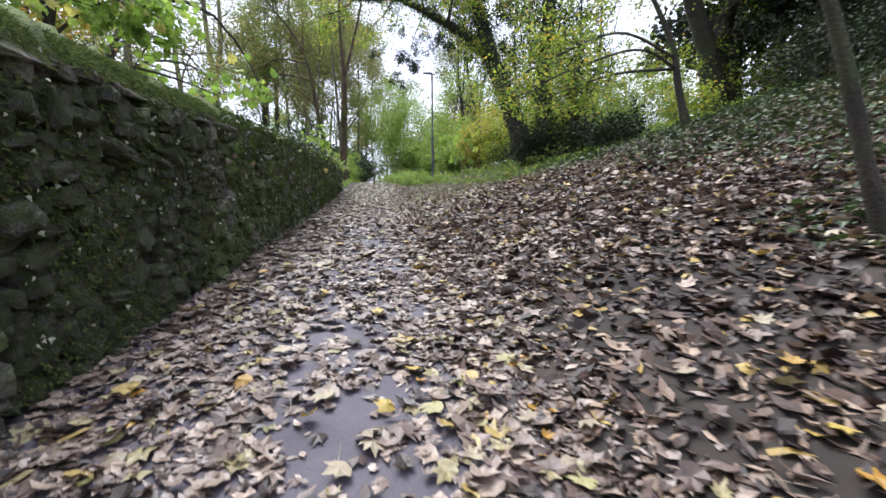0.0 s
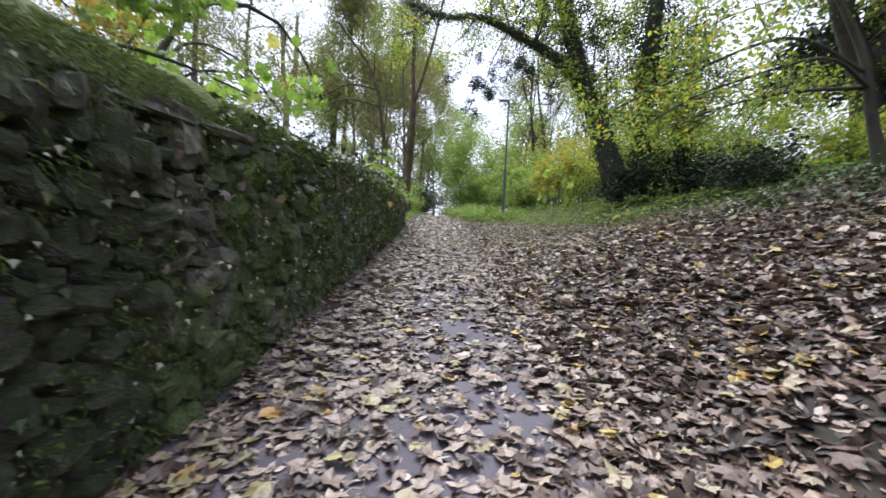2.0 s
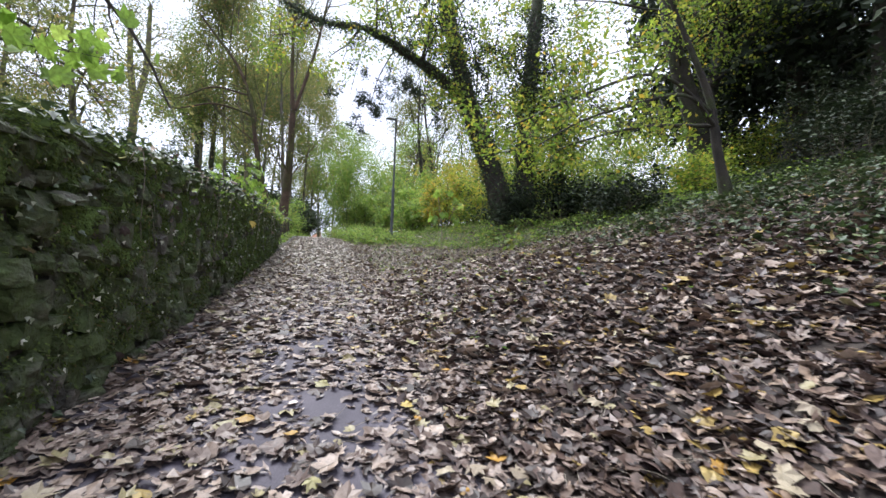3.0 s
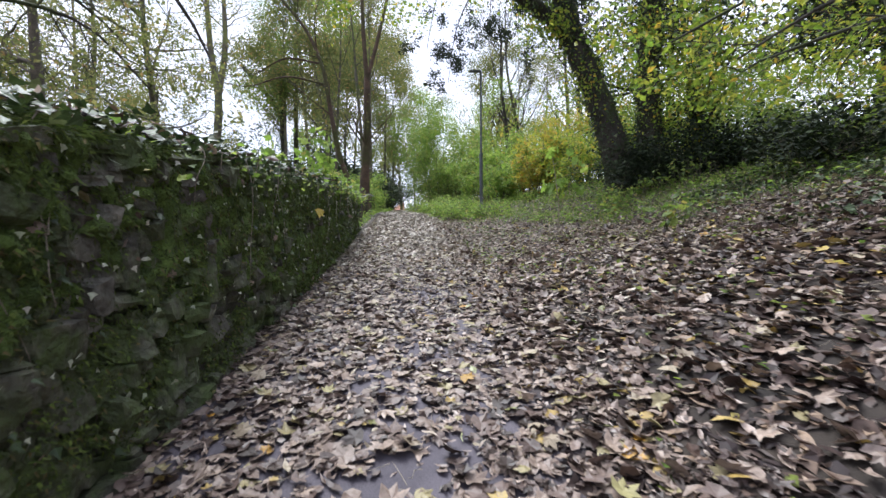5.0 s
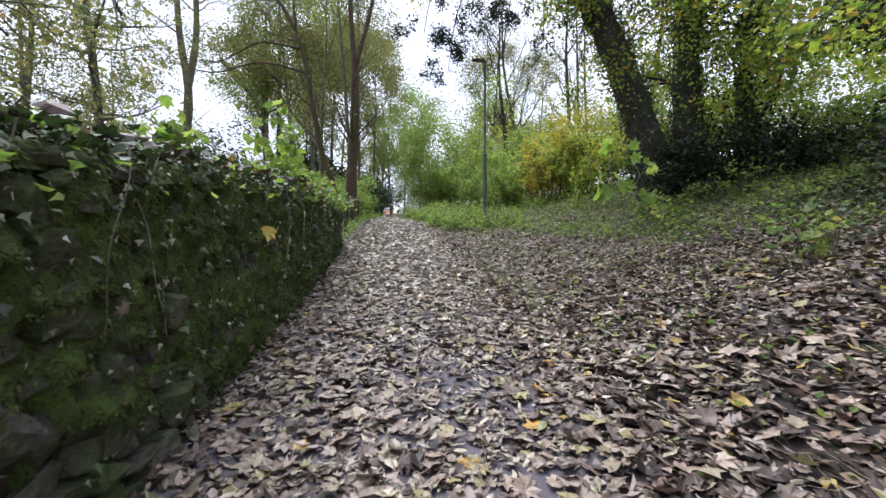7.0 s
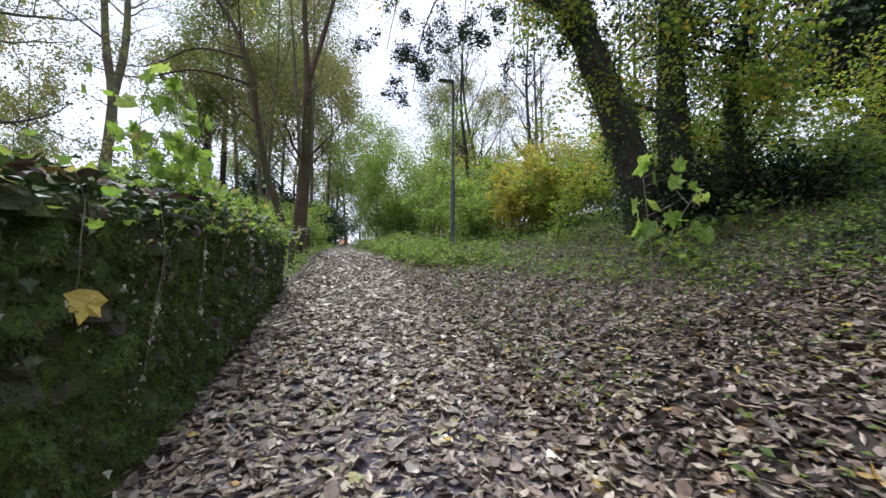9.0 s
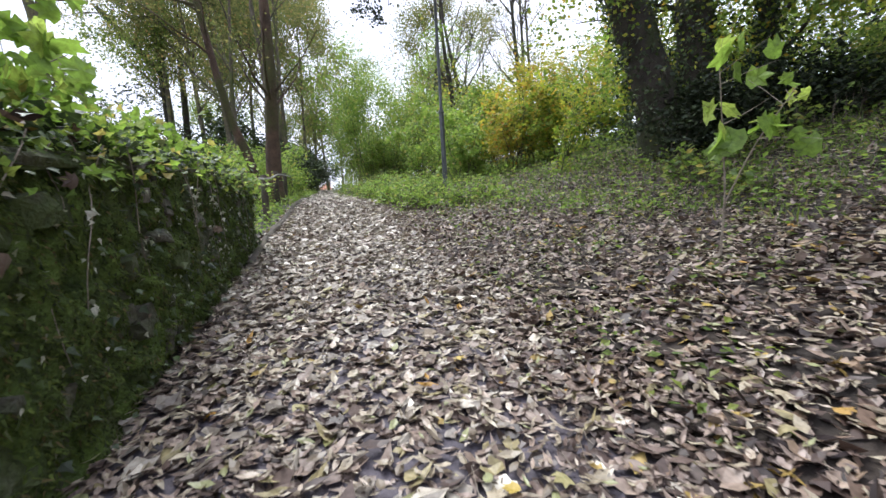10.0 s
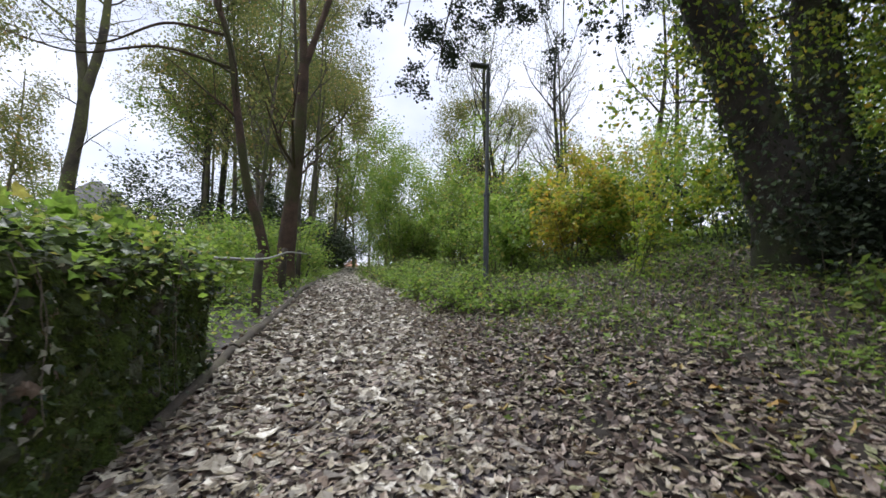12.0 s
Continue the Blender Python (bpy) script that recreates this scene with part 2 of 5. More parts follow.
LITTER_GREY = leaf_material("greyish_green_leaves", [(0.0, (0.153, 0.126, 0.096)), (0.25, (0.256, 0.222, 0.166)), (0.55, (0.342, 0.301, 0.230)), (0.8, (0.418, 0.360, 0.304)), (0.93, (0.228, 0.243, 0.120))], 0.12, 0.45)
LITTER_DARK = leaf_material("damp_fallen_leaves", [(0.0, (0.023, 0.013, 0.012)), (0.28, (0.048, 0.029, 0.023)), (0.5, (0.095, 0.061, 0.047)), (0.68, (0.165, 0.113, 0.083)), (0.84, (0.270, 0.197, 0.142)), (0.95, (0.313, 0.222, 0.059))], 0.1, 0.62)
LITTER_MUTED = leaf_material("muted_small_leaves", [(0.0, (0.088, 0.065, 0.059)), (0.2, (0.152, 0.116, 0.105)), (0.42, (0.219, 0.172, 0.153)), (0.66, (0.286, 0.229, 0.203)), (0.86, (0.358, 0.287, 0.249))], 0.1, 0.45)
# grazing sky sheen on the far path is put into these pale leaf colours
LITTER_FAR = leaf_material("sheen_pale_far_leaves", [(0.0, (0.230, 0.207, 0.184)), (0.25, (0.368, 0.339, 0.299)), (0.55, (0.483, 0.448, 0.397)), (0.8, (0.575, 0.540, 0.471))], 0.1, 0.35)
PALE = leaf_material("pale_wall_leaves", [(0.0, (0.3, 0.34, 0.24)), (0.4, (0.42, 0.45, 0.36)), (0.75, (0.55, 0.56, 0.5))], 0.2, 0.4)
LITTER_YELLOW = two_tone("yellow_leaf", [(0.35, (0.45, 0.33, 0.05)), (0.65, (0.58, 0.46, 0.1))], 14.0, 60.0, 0.6, 0.2, 0.002)
LITTER_BRIGHT = leaf_material("bright_fallen_leaves", [(0.0, (0.257, 0.213, 0.156)), (0.4, (0.324, 0.279, 0.201)), (0.74, (0.295, 0.273, 0.129)), (0.9, (0.372, 0.282, 0.064)), (0.96, (0.324, 0.201, 0.046))], 0.12, 0.6, True, True)
TWIG = two_tone("dry_twig", [(0.3, (0.135, 0.108, 0.081)), (0.7, (0.297, 0.257, 0.203))], 6.0, 60.0, 0.85, 0.4, 0.01)
METAL = two_tone("grey_painted_steel", [(0.35, (0.05, 0.056, 0.06)), (0.65, (0.085, 0.092, 0.096))], 2.0, 25.0, 0.45, 0.1, 0.003)
WOOD = two_tone("weathered_timber", [(0.3, (0.03, 0.024, 0.018)), (0.7, (0.085, 0.066, 0.048))], 4.0, 55.0, 0.9, 0.6, 0.015, (0.05, 0.06, 0.02), 2.0, (0.5, 0.65))
RAIL = two_tone("weathered_rail", [(0.3, (0.2, 0.2, 0.19)), (0.7, (0.36, 0.36, 0.35))], 4.0, 55.0, 0.7, 0.4, 0.01)
SLATE = two_tone("roof_slate", [(0.3, (0.1, 0.095, 0.1)), (0.7, (0.18, 0.17, 0.175))], 1.0, 12.0, 0.8, 0.3, 0.02)
BRICK = two_tone("red_brick", [(0.3, (0.28, 0.13, 0.08)), (0.7, (0.4, 0.2, 0.13))], 1.0, 15.0, 0.9, 0.3, 0.02)
RENDERED = two_tone("pale_wall_render", [(0.3, (0.55, 0.5, 0.42)), (0.7, (0.68, 0.63, 0.55))], 1.0, 15.0, 0.9, 0.2, 0.01)


def ground_material():
    m, nt, b = shader("woodland_ground", 0.9)
    co = nt.nodes.new("ShaderNodeTexCoord")
    sep = nt.nodes.new("ShaderNodeSeparateXYZ")
    nt.links.new(co.outputs["Object"], sep.inputs[0])
    edge = noise_node(nt, 1.6, 4.0)
    a = nt.nodes.new("ShaderNodeMath")
    a.operation = "MULTIPLY_ADD"
    a.inputs[1].default_value, a.inputs[2].default_value = 1.0, -0.5
    nt.links.new(edge.outputs["Fac"], a.inputs[0])
    s = nt.nodes.new("ShaderNodeMath")
    s.operation = "ADD"
    nt.links.new(sep.outputs["X"], s.inputs[0])
    nt.links.new(a.outputs[0], s.inputs[1])
    mask = nt.nodes.new("ShaderNodeMapRange")
    mask.inputs[1].default_value, mask.inputs[2].default_value, mask.inputs[3].default_value, mask.inputs[4].default_value = 0.35, 0.75, 0.0, 1.0
    nt.links.new(s.outputs[0], mask.inputs[0])
    beyond = nt.nodes.new("ShaderNodeMapRange")
    beyond.inputs[1].default_value, beyond.inputs[2].default_value, beyond.inputs[3].default_value, beyond.inputs[4].default_value = -1.95, -1.8, 1.0, 0.0
    nt.links.new(sep.outputs["X"], beyond.inputs[0])
    both = nt.nodes.new("ShaderNodeMath")
    both.operation = "MAXIMUM"
    nt.links.new(mask.outputs[0], both.inputs[0])
    nt.links.new(beyond.outputs[0], both.inputs[1])
    fine = noise_node(nt, 120.0, 3.0)
    coarse = noise_node(nt, 2.3, 5.0)
    tar = ramp_node(nt, [(0.3, (0.042, 0.036, 0.047)), (0.7, (0.085, 0.073, 0.088))])
    nt.links.new(coarse.outputs["Fac"], tar.inputs["Fac"])
    soil = ramp_node(nt, [(0.3, (0.012, 0.009, 0.007)), (0.55, (0.026, 0.019, 0.014)), (0.75, (0.045, 0.033, 0.024))])
    nt.links.new(coarse.outputs["Fac"], soil.inputs["Fac"])
    col = mix_node(nt, both.outputs[0], tar.outputs["Color"], soil.outputs["Color"])
    far = nt.nodes.new("ShaderNodeMapRange")
    far.inputs[1].default_value, far.inputs[2].default_value = 30.0, 44.0
    nt.links.new(sep.outputs["Y"], far.inputs[0])
    dry = ramp_node(nt, [(0.3, (0.12, 0.1, 0.075)), (0.7, (0.24, 0.2, 0.15))])
    nt.links.new(coarse.outputs["Fac"], dry.inputs["Fac"])
    col = mix_node(nt, far.outputs[0], col, dry.outputs["Color"])
    gr = ramp_node(nt, [(0.3, (0.7, 0.7, 0.7)), (0.7, (1.25, 1.25, 1.25))])
    nt.links.new(fine.outputs["Fac"], gr.inputs["Fac"])
    col = mix_node(nt, 1.0, col, gr.outputs["Color"], "MULTIPLY")
    nt.links.new(col, b.inputs["Base Color"])
    rr = nt.nodes.new("ShaderNodeMapRange")
    rr.inputs[3].default_value, rr.inputs[4].default_value = 0.8, 0.95
    nt.links.new(mask.outputs[0], rr.inputs[0])
    nt.links.new(rr.outputs[0], b.inputs["Roughness"])
    bump_node(nt, b, fine.outputs["Fac"], 0.5, 0.006)
    return m


# ---- the lie of the land ----
def path_level(y):
    y = np.asarray(y, float)
    return 0.112 * np.clip(y, -12, 24) + 0.05 * np.clip(y - 24, 0, 62) + np.interp(y, [4, 9, 16], [-0.17, -0.13, -0.14])


def land(x, y):
    """Height of the ground."""
    x, y = np.asarray(x, float), np.asarray(y, float)
    s = np.interp(y, [8, 10, 13, 16], [0.33, 0.27, 0.18, 0.15])
    x0 = np.interp(y, [5, 10, 13, 16], [0.65, 0.15, 0.3, 0.7])
    near = np.clip(x - x0, 0, 26)
    rise = s * (np.sqrt(near**2 + 0.04) - 0.2) + np.interp(y, [8, 14, 20, 30], [0.0, 0.15, 0.1, 0.02]) * np.clip(x - 4, 0, 20)
    uneven = 0.035 * wave(x * 1.3, y * 1.3) * np.clip((x - 0.4) / 2, 0, 1) + 0.008 * wave(x * 2.1, y * 2.1, 4.0)
    low = np.clip(-(x + 2.6) / 8, 0, 1) * np.clip((26 - y) / 10, 0, 1) * 0.2
    return path_level(y) + rise + uneven - low


def wall_x(y):
    return np.interp(y, [-6, 4, 9, 14, 18.4], [-1.98, -1.84, -1.71, -1.69, -1.82])


def wall_top(y):
    return np.interp(y, [-6, 2.4, 5.2, 8, 10.5, 14, 16.5, 17.9], [1.6, 2.0, 2.13, 2.42, 2.55, 2.76, 2.86, 2.84])


GROUND_MAT = ground_material()
xs = np.unique(np.concatenate([np.linspace(-3, 9, 90), np.linspace(-30, 30, 61), np.geomspace(30, 900, 14), -np.geomspace(30, 900, 14)]))
ys = np.unique(np.concatenate([np.linspace(-3, 28, 160), np.linspace(-20, 100, 61), np.geomspace(100, 900, 12), -np.geomspace(20, 900, 12)]))
gx, gy = np.meshgrid(xs, ys, indexing="ij")
gi, gj = np.meshgrid(np.arange(len(xs) - 1), np.arange(len(ys) - 1), indexing="ij")
gn = len(ys)
ground = add("ground", quick_mesh("ground", np.stack([gx, gy, land(gx, gy)], -1).reshape(-1, 3), np.stack([gi * gn + gj, (gi + 1) * gn + gj, (gi + 1) * gn + gj + 1, gi * gn + gj + 1], -1).reshape(-1, 4), True), GROUND_MAT, kind="structure")
tagged(ground, "tarmac path and woodland bank under fallen leaves", "ground")

# ---- leaf shapes ----
def lobed_leaf(curl):
    """A five-lobed leaf, about one unit across, lying flat and curled a little."""
    tips = [(-0.52, 0.08, 0), (-0.34, 0.28, 0), (-0.44, 0.62, 0), (-0.17, 0.55, 0), (0, 0.92, 0), (0.17, 0.57, 0), (0.43, 0.66, 0), (0.36, 0.3, 0), (0.5, 0.12, 0), (0.2, -0.12, 0), (-0.18, -0.12, 0)]
    v = np.array([(0, 0.25, 0), *tips], float)
    v[:, 1] -= 0.35
    r2 = v[:, 0] ** 2 + v[:, 1] ** 2
    v[:, 2] = curl * r2 + 0.06 * np.sin(7 * v[:, 0] + 3 * v[:, 1])
    n = len(tips)
    return v, np.array([(0, 1 + i, 1 + (i + 1) % n) for i in range(n)])[:, ::-1]


def oval_leaf(fold=0.15):
    """A folded oval leaf of four triangles, one unit long, tip along y."""
    v = np.array([(0, 0, 0), (-0.3, 0.4, fold), (0, 1, -0.08), (0.3, 0.4, fold), (0, 0.45, 0)], float)
    return v, np.array([(0, 4, 1), (4, 2, 1), (0, 3, 4), (4, 3, 2)])


def card_leaf():
    """A small folded leaf of two triangles, for crowns seen from afar."""
    v = np.array([(0, 0, 0), (-0.34, 0.45, 0.1), (0, 1, 0), (0.34, 0.5, 0.12)], float)
    return v, np.array([(0, 2, 1), (0, 3, 2)])


def strand():
    """A fine hanging strand, one unit long along z."""
    v = np.array([(-0.5, 0, 0), (0.5, 0, 0), (0.35, 0.6, 0.6), (0, 1.2, 1.0)], float)
    return v, np.array([(0, 1, 2), (0, 2, 3)])


def ivy_leaf():
    """A three-cornered leaf of four triangles, hanging, tip along y."""
    v = np.array([(0, 0, 0), (-0.48, 0.2, 0.06), (-0.2, 0.5, 0.03), (0, 1, -0.06), (0.2, 0.5, 0.03), (0.48, 0.2, 0.06)], float)
    return v, np.array([(0, 2, 1), (0, 3, 2), (0, 4, 3), (0, 5, 4)])


def blade():
    v = np.array([(-0.03, 0, 0), (0.03, 0, 0), (0.02, 0.12, 0.6), (0, 0.4, 1.0)], float)
    return v, np.array([(0, 1, 2), (0, 2, 3)])


def random_turns(n, tilt=math.pi):
    return turns(RNG.uniform(-tilt, tilt, n), RNG.uniform(-tilt, tilt, n), RNG.uniform(0, 2 * math.pi, n))


def cloud(places, template, size, spread=0.0, tilt=math.pi):
    """Leaves at places, at random turns."""
    v, f = template
    places = np.asarray(places, float)
    places = places + RNG.normal(0, 1, places.shape) * spread
    return scatter(v, f, places, random_turns(len(places), tilt), size * RNG.uniform(0.6, 1.3, len(places)))


# ---- trees ----
def perp(d):
    r = RNG.normal(size=3)
    r -= d * (r @ d)
    return r / (np.linalg.norm(r) + 1e-9)


def shoot(start, way, length, radius, n=6, wobble=0.12, up=0.25):
    """A branch that wanders and bends upwards."""
    pts, d = [np.array(start, float)], np.array(way, float)
    step = length / (n - 1)
    for _ in range(n - 1):
        d = d + RNG.normal(0, wobble, 3) + np.array([0, 0, up / n])
        d /= np.linalg.norm(d)
        pts.append(pts[-1] + d * step)
    return np.array(pts), np.linspace(radius, radius * 0.25, n)


def ramify(stems, levels):
    """Branches on stems; levels: (how many, length, from where on the stem, lean outwards, upward bend). Returns all, and the last level."""
    every, last = list(stems), list(stems)
    for step, (count, length, start, out, up) in enumerate(levels):
        made, joints = [], 6 if step < len(levels) - 1 else 3
        for pts, rad in last:
            n = len(pts)
            for _ in range(max(1, int(round(count * RNG.uniform(0.7, 1.3))))):
                s = RNG.uniform(start, 0.98) * (n - 1)
                i = min(int(s), n - 2)
                p = pts[i] + (pts[i + 1] - pts[i]) * (s - i)
                tan = pts[i + 1] - pts[i]
                tan = tan / (np.linalg.norm(tan) + 1e-9)
                way = tan * (1 - out) + perp(tan) * out
                r = max(0.004, min(rad[i] * 0.55, 0.02 * length * RNG.uniform(0.6, 1.2)))
                made.append(shoot(p, way / np.linalg.norm(way), length * RNG.uniform(0.6, 1.25), r, joints, 0.14, up))
        every += made
        last = made
    return every, last


def along(branches, count, clump=0.7):
    """So many points strewn along branches; clump: how unevenly."""
    p = np.stack([pts for pts, _ in branches])
    weight = RNG.exponential(1.0, len(p)) ** clump + 0.3
    b = RNG.choice(len(p), count, p=weight / weight.sum())
    s = RNG.uniform(0.2, 1, count) * (p.shape[1] - 1.001)
    i = s.astype(int)
    return p[b, i] + (p[b, i + 1] - p[b, i]) * (s - i)[:, None]


def wood_mesh(name, branches, sides=(10, 6, 4, 3)):
    pieces = []
    for pts, rad in branches:
        r = rad[0]
        k = sides[0] if r > 0.12 else sides[1] if r > 0.04 else sides[2] if r > 0.012 else sides[3]
        pieces.append(tube(pts, rad, k))
    return quick_mesh(name, *merge(pieces), smooth=True)


def stem(points, r0, r1, n=14, flare=1.5):
    """A trunk or limb through points, flared at the foot."""
    p = smooth_path(points, n)
    s = np.linspace(0, 1, n)
    rad = r0 + (r1 - r0) * s
    rad = rad * (1 + (flare - 1) * np.exp(-s * 14))
    rad = rad * (1 + 0.06 * np.sin(np.arange(n) * 2.3))
    return p, rad


def tree(label, base, stems, levels, bark, leaves=None, leaf_size=0.09, count=1000, spread=0.15, template=None, name="tree", group="", twigs=True, ivy=None, category="tree"):
    """A tree: trunk with limbs and twigs, and a crown of single leaves. ivy: (how many, from height, to height, reach)."""
    t = thing(name, base, label, category, group)
    every, last = ramify(stems, levels)
    add("trunk", wood_mesh("trunk", every), bark, t)
    if leaves is not None:
        add("crown", quick_mesh("crown", *cloud(along(last, count, 1.2 if category == "bush" else 0.7), template or card_leaf(), leaf_size, spread, 0.85 if category == "bush" else math.pi)), leaves, t)
    if ivy:
        n, lo, hi, reach = ivy
        pts = []
        for p, r in stems:
            keep = (p[:, 2] > base[2] + lo) & (p[:, 2] < base[2] + hi)
            if keep.sum() < 2:
                continue
            q, rr = p[keep], r[keep]
            s = RNG.uniform(0, len(q) - 1.001, n)
            i = s.astype(int)
            c = q[i] + (q[i + 1] - q[i]) * (s - i)[:, None]
            a = RNG.uniform(0, 2 * math.pi, n)
            d = rr[i] + np.abs(RNG.normal(0, reach, n)) * (0.6 + 0.4 * np.sin(c[:, 2] * 2.1 + a * 2))
            pts.append(c + np.stack([np.cos(a) * d, np.sin(a) * d, RNG.normal(0, 0.1, n)], -1))
        pts = np.concatenate(pts)
        v, f = ivy_leaf()
        k = len(pts)
        add("ivy", quick_mesh("ivy", *scatter(v, f, pts, turns(RNG.uniform(-2.4, -0.7, k), RNG.uniform(-0.6, 0.6, k), RNG.uniform(0, 6.28, k)), RNG.uniform(0.05, 0.11, k))), IVY, t, "dark glossy ivy climbing the trunk")
    return t


def on_land(x, y, sink=0.0):
    return (x, y, float(land(x, y)) - sink)

# ---- the old wall ----
def wall_core():
    y = np.linspace(-6, 17.85, 120)
    n = len(y)
    xf, zt, zb = wall_x(y) - 0.05, wall_top(y) - 0.06, path_level(y) - 0.3
    cols = [(xf, zb), (xf, zt), (xf - 0.2, zt + 0.03), (xf - 0.42, zt), (xf - 0.42, zb)]
    v = np.concatenate([np.stack([cx, y, cz], -1) for cx, cz in cols])
    f = [(c * n + i, c * n + i + 1, ((c + 1) % 5) * n + i + 1, ((c + 1) % 5) * n + i) for c in range(5) for i in range(n - 1)]
    for i in (0, n - 1):
        f += [(i, n + i, 3 * n + i, 4 * n + i), (n + i, 2 * n + i, 3 * n + i, 3 * n + i)][:1]
    return quick_mesh("wall_west", v, f)


wall_west = tagged(add("wall_west", wall_core(), MORTAR, kind="structure"), "old rubble stone wall grown over with moss and ivy", "wall")

# ---- the great twin-stemmed tree on the bank ----
bz = float(land(6.9, 19.0))
great_a = stem([(6.8, 19.1, bz - 0.2), (6.2, 19.1, 5.0), (5.5, 19.1, 6.75), (4.95, 19.1, 7.95), (4.5, 19.0, 9.3), (3.95, 18.9, 11.1), (3.4, 18.6, 13.2)], 0.46, 0.24, 22)
great_b = stem([(7.85, 19.2, bz), (7.62, 19.2, 5.0), (7.5, 19.2, 6.9), (7.65, 19.2, 9.4), (7.9, 19.2, 13.0)], 0.42, 0.24, 20)
great_limb = stem([(5.0, 19.1, 7.8), (4.25, 19.0, 8.5), (2.8, 18.9, 9.3), (1.5, 18.8, 9.85), (0.6, 18.7, 10.1), (-0.4, 18.6, 9.95), (-1.3, 18.5, 10.05), (-2.1, 18.4, 10.4)], 0.24, 0.05, 22, 1.2)
great_side = stem([(8.65, 18.5, bz - 0.1), (8.72, 18.4, 4.6), (8.5, 18.3, 6.4), (8.7, 18.0, 8.4)], 0.2, 0.07, 18)
great = tree("large old tree with two mossy trunks clad in ivy", (6.9, 19.0, bz), [great_a, great_b, great_limb, great_side], [(9, 2.6, 0.3, 0.7, 0.2), (5, 1.1, 0.2, 0.6, 0.0), (4, 0.5, 0.2, 0.6, -0.1)], BARK_DARK, YELLOW, 0.12, 16000, 0.2, ivy=(3400, -0.2, 9.5, 0.16))


def sprouts(parent, stems, count, lo, hi, reach, size, material, name="sprout", label=""):
    """Leafy shoots round the stems between two heights."""
    pts = np.concatenate([p for p, _ in stems])
    pts = pts[(pts[:, 2] > lo) & (pts[:, 2] < hi)]
    seeds = pts[RNG.integers(0, len(pts), count // 40 + 1)] + RNG.normal(0, reach, (count // 40 + 1, 3)) * np.array((1, 1, 0.8))
    p = seeds[RNG.integers(0, len(seeds), count)]
    return add(name, quick_mesh(name, *cloud(p, card_leaf(), size, 0.24)), material, parent, label)


sprouts(great, [great_a, great_b, great_side], 7500, bz + 1.4, bz + 6.2, 0.6, 0.1, YELLOW, label="yellow-green shoots round the trunks")
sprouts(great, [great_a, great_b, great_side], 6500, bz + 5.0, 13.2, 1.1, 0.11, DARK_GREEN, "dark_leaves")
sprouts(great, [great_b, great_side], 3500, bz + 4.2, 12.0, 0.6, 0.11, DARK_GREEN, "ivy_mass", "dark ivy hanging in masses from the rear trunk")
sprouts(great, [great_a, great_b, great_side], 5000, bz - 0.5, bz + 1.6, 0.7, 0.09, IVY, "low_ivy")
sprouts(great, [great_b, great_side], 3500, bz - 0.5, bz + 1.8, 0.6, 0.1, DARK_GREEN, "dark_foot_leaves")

# sprays of dark leaves that hang from the crown against the sky
spray = [stem([(3.6, 19.0, 12.6), (2.6, 21.5, 11.6), (1.7, 23.5, 10.2), (1.4, 24.0, 8.2)], 0.05, 0.012, 12, 1.0), stem([(3.4, 18.6, 12.8), (4.4, 21.8, 12.4), (5.1, 24.0, 10.9), (5.2, 24.2, 9.6)], 0.05, 0.012, 12, 1.0), stem([(3.4, 18.6, 12.8), (5.6, 22.0, 13.0), (7.0, 24.0, 11.8), (7.2, 24.2, 10.6)], 0.05, 0.012, 12, 1.0), stem([(3.4, 18.6, 12.8), (1.6, 21.0, 12.4), (0.7, 23.6, 10.6), (0.5, 24.0, 9.6)], 0.04, 0.012, 12, 1.0), stem([(3.6, 18.8, 12.8), (3.4, 21.5, 12.6), (3.2, 23.6, 11.6), (3.2, 24.0, 10.2)], 0.04, 0.012, 12, 1.0), stem([(3.6, 18.8, 12.8), (4.2, 22.0, 13.0), (4.1, 24.2, 12.4), (4.0, 24.6, 11.4)], 0.04, 0.012, 12, 1.0)]
every, last = ramify(spray, [(7, 1.2, 0.4, 0.6, -0.5), (4, 0.55, 0.2, 0.6, -0.5)])
add("hanging_branch", wood_mesh("hanging_branch", every), BARK_DARK, great)
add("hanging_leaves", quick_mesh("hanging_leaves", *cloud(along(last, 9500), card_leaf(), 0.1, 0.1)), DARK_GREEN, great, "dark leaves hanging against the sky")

# ---- trees at the fence ----
fz = float(land(-2.3, 25.0))
fork_t = stem([(-2.4, 25.0, fz - 0.2), (-2.3, 25.0, 4.6), (-2.18, 25.0, 6.6), (-2.15, 25.0, 8.7)], 0.24, 0.14, 14, 1.8)
fork_l = stem([(-2.15, 25.0, 8.6), (-2.28, 25.0, 10.9), (-2.3, 25.0, 12.6), (-2.1, 25.1, 15.5)], 0.12, 0.05, 12, 1.0)
fork_r = stem([(-2.15, 25.0, 8.6), (-1.72, 25.0, 10.1), (-1.15, 25.0, 12.4), (-0.7, 25.0, 15.0)], 0.1, 0.045, 12, 1.0)
tree("tall bare tree with a forked greenish trunk beside the fence", (-2.35, 25.0, fz), [fork_t, fork_l, fork_r], [(5, 2.6, 0.45, 0.55, 0.5), (4, 1.2, 0.2, 0.5, 0.2), (3, 0.6, 0.2, 0.5, 0.1)], BARK_BROWN, OLIVE, 0.08, 400, 0.1)
thin_t = stem([(-2.75, 24.9, fz - 0.2), (-3.0, 25.0, 4.0), (-3.35, 25.0, 5.0), (-3.72, 25.0, 6.9), (-4.2, 25.0, 9.5), (-4.8, 25.0, 10.8), (-5.7, 25.0, 11.9), (-6.4, 25.0, 12.8)], 0.135, 0.05, 18)
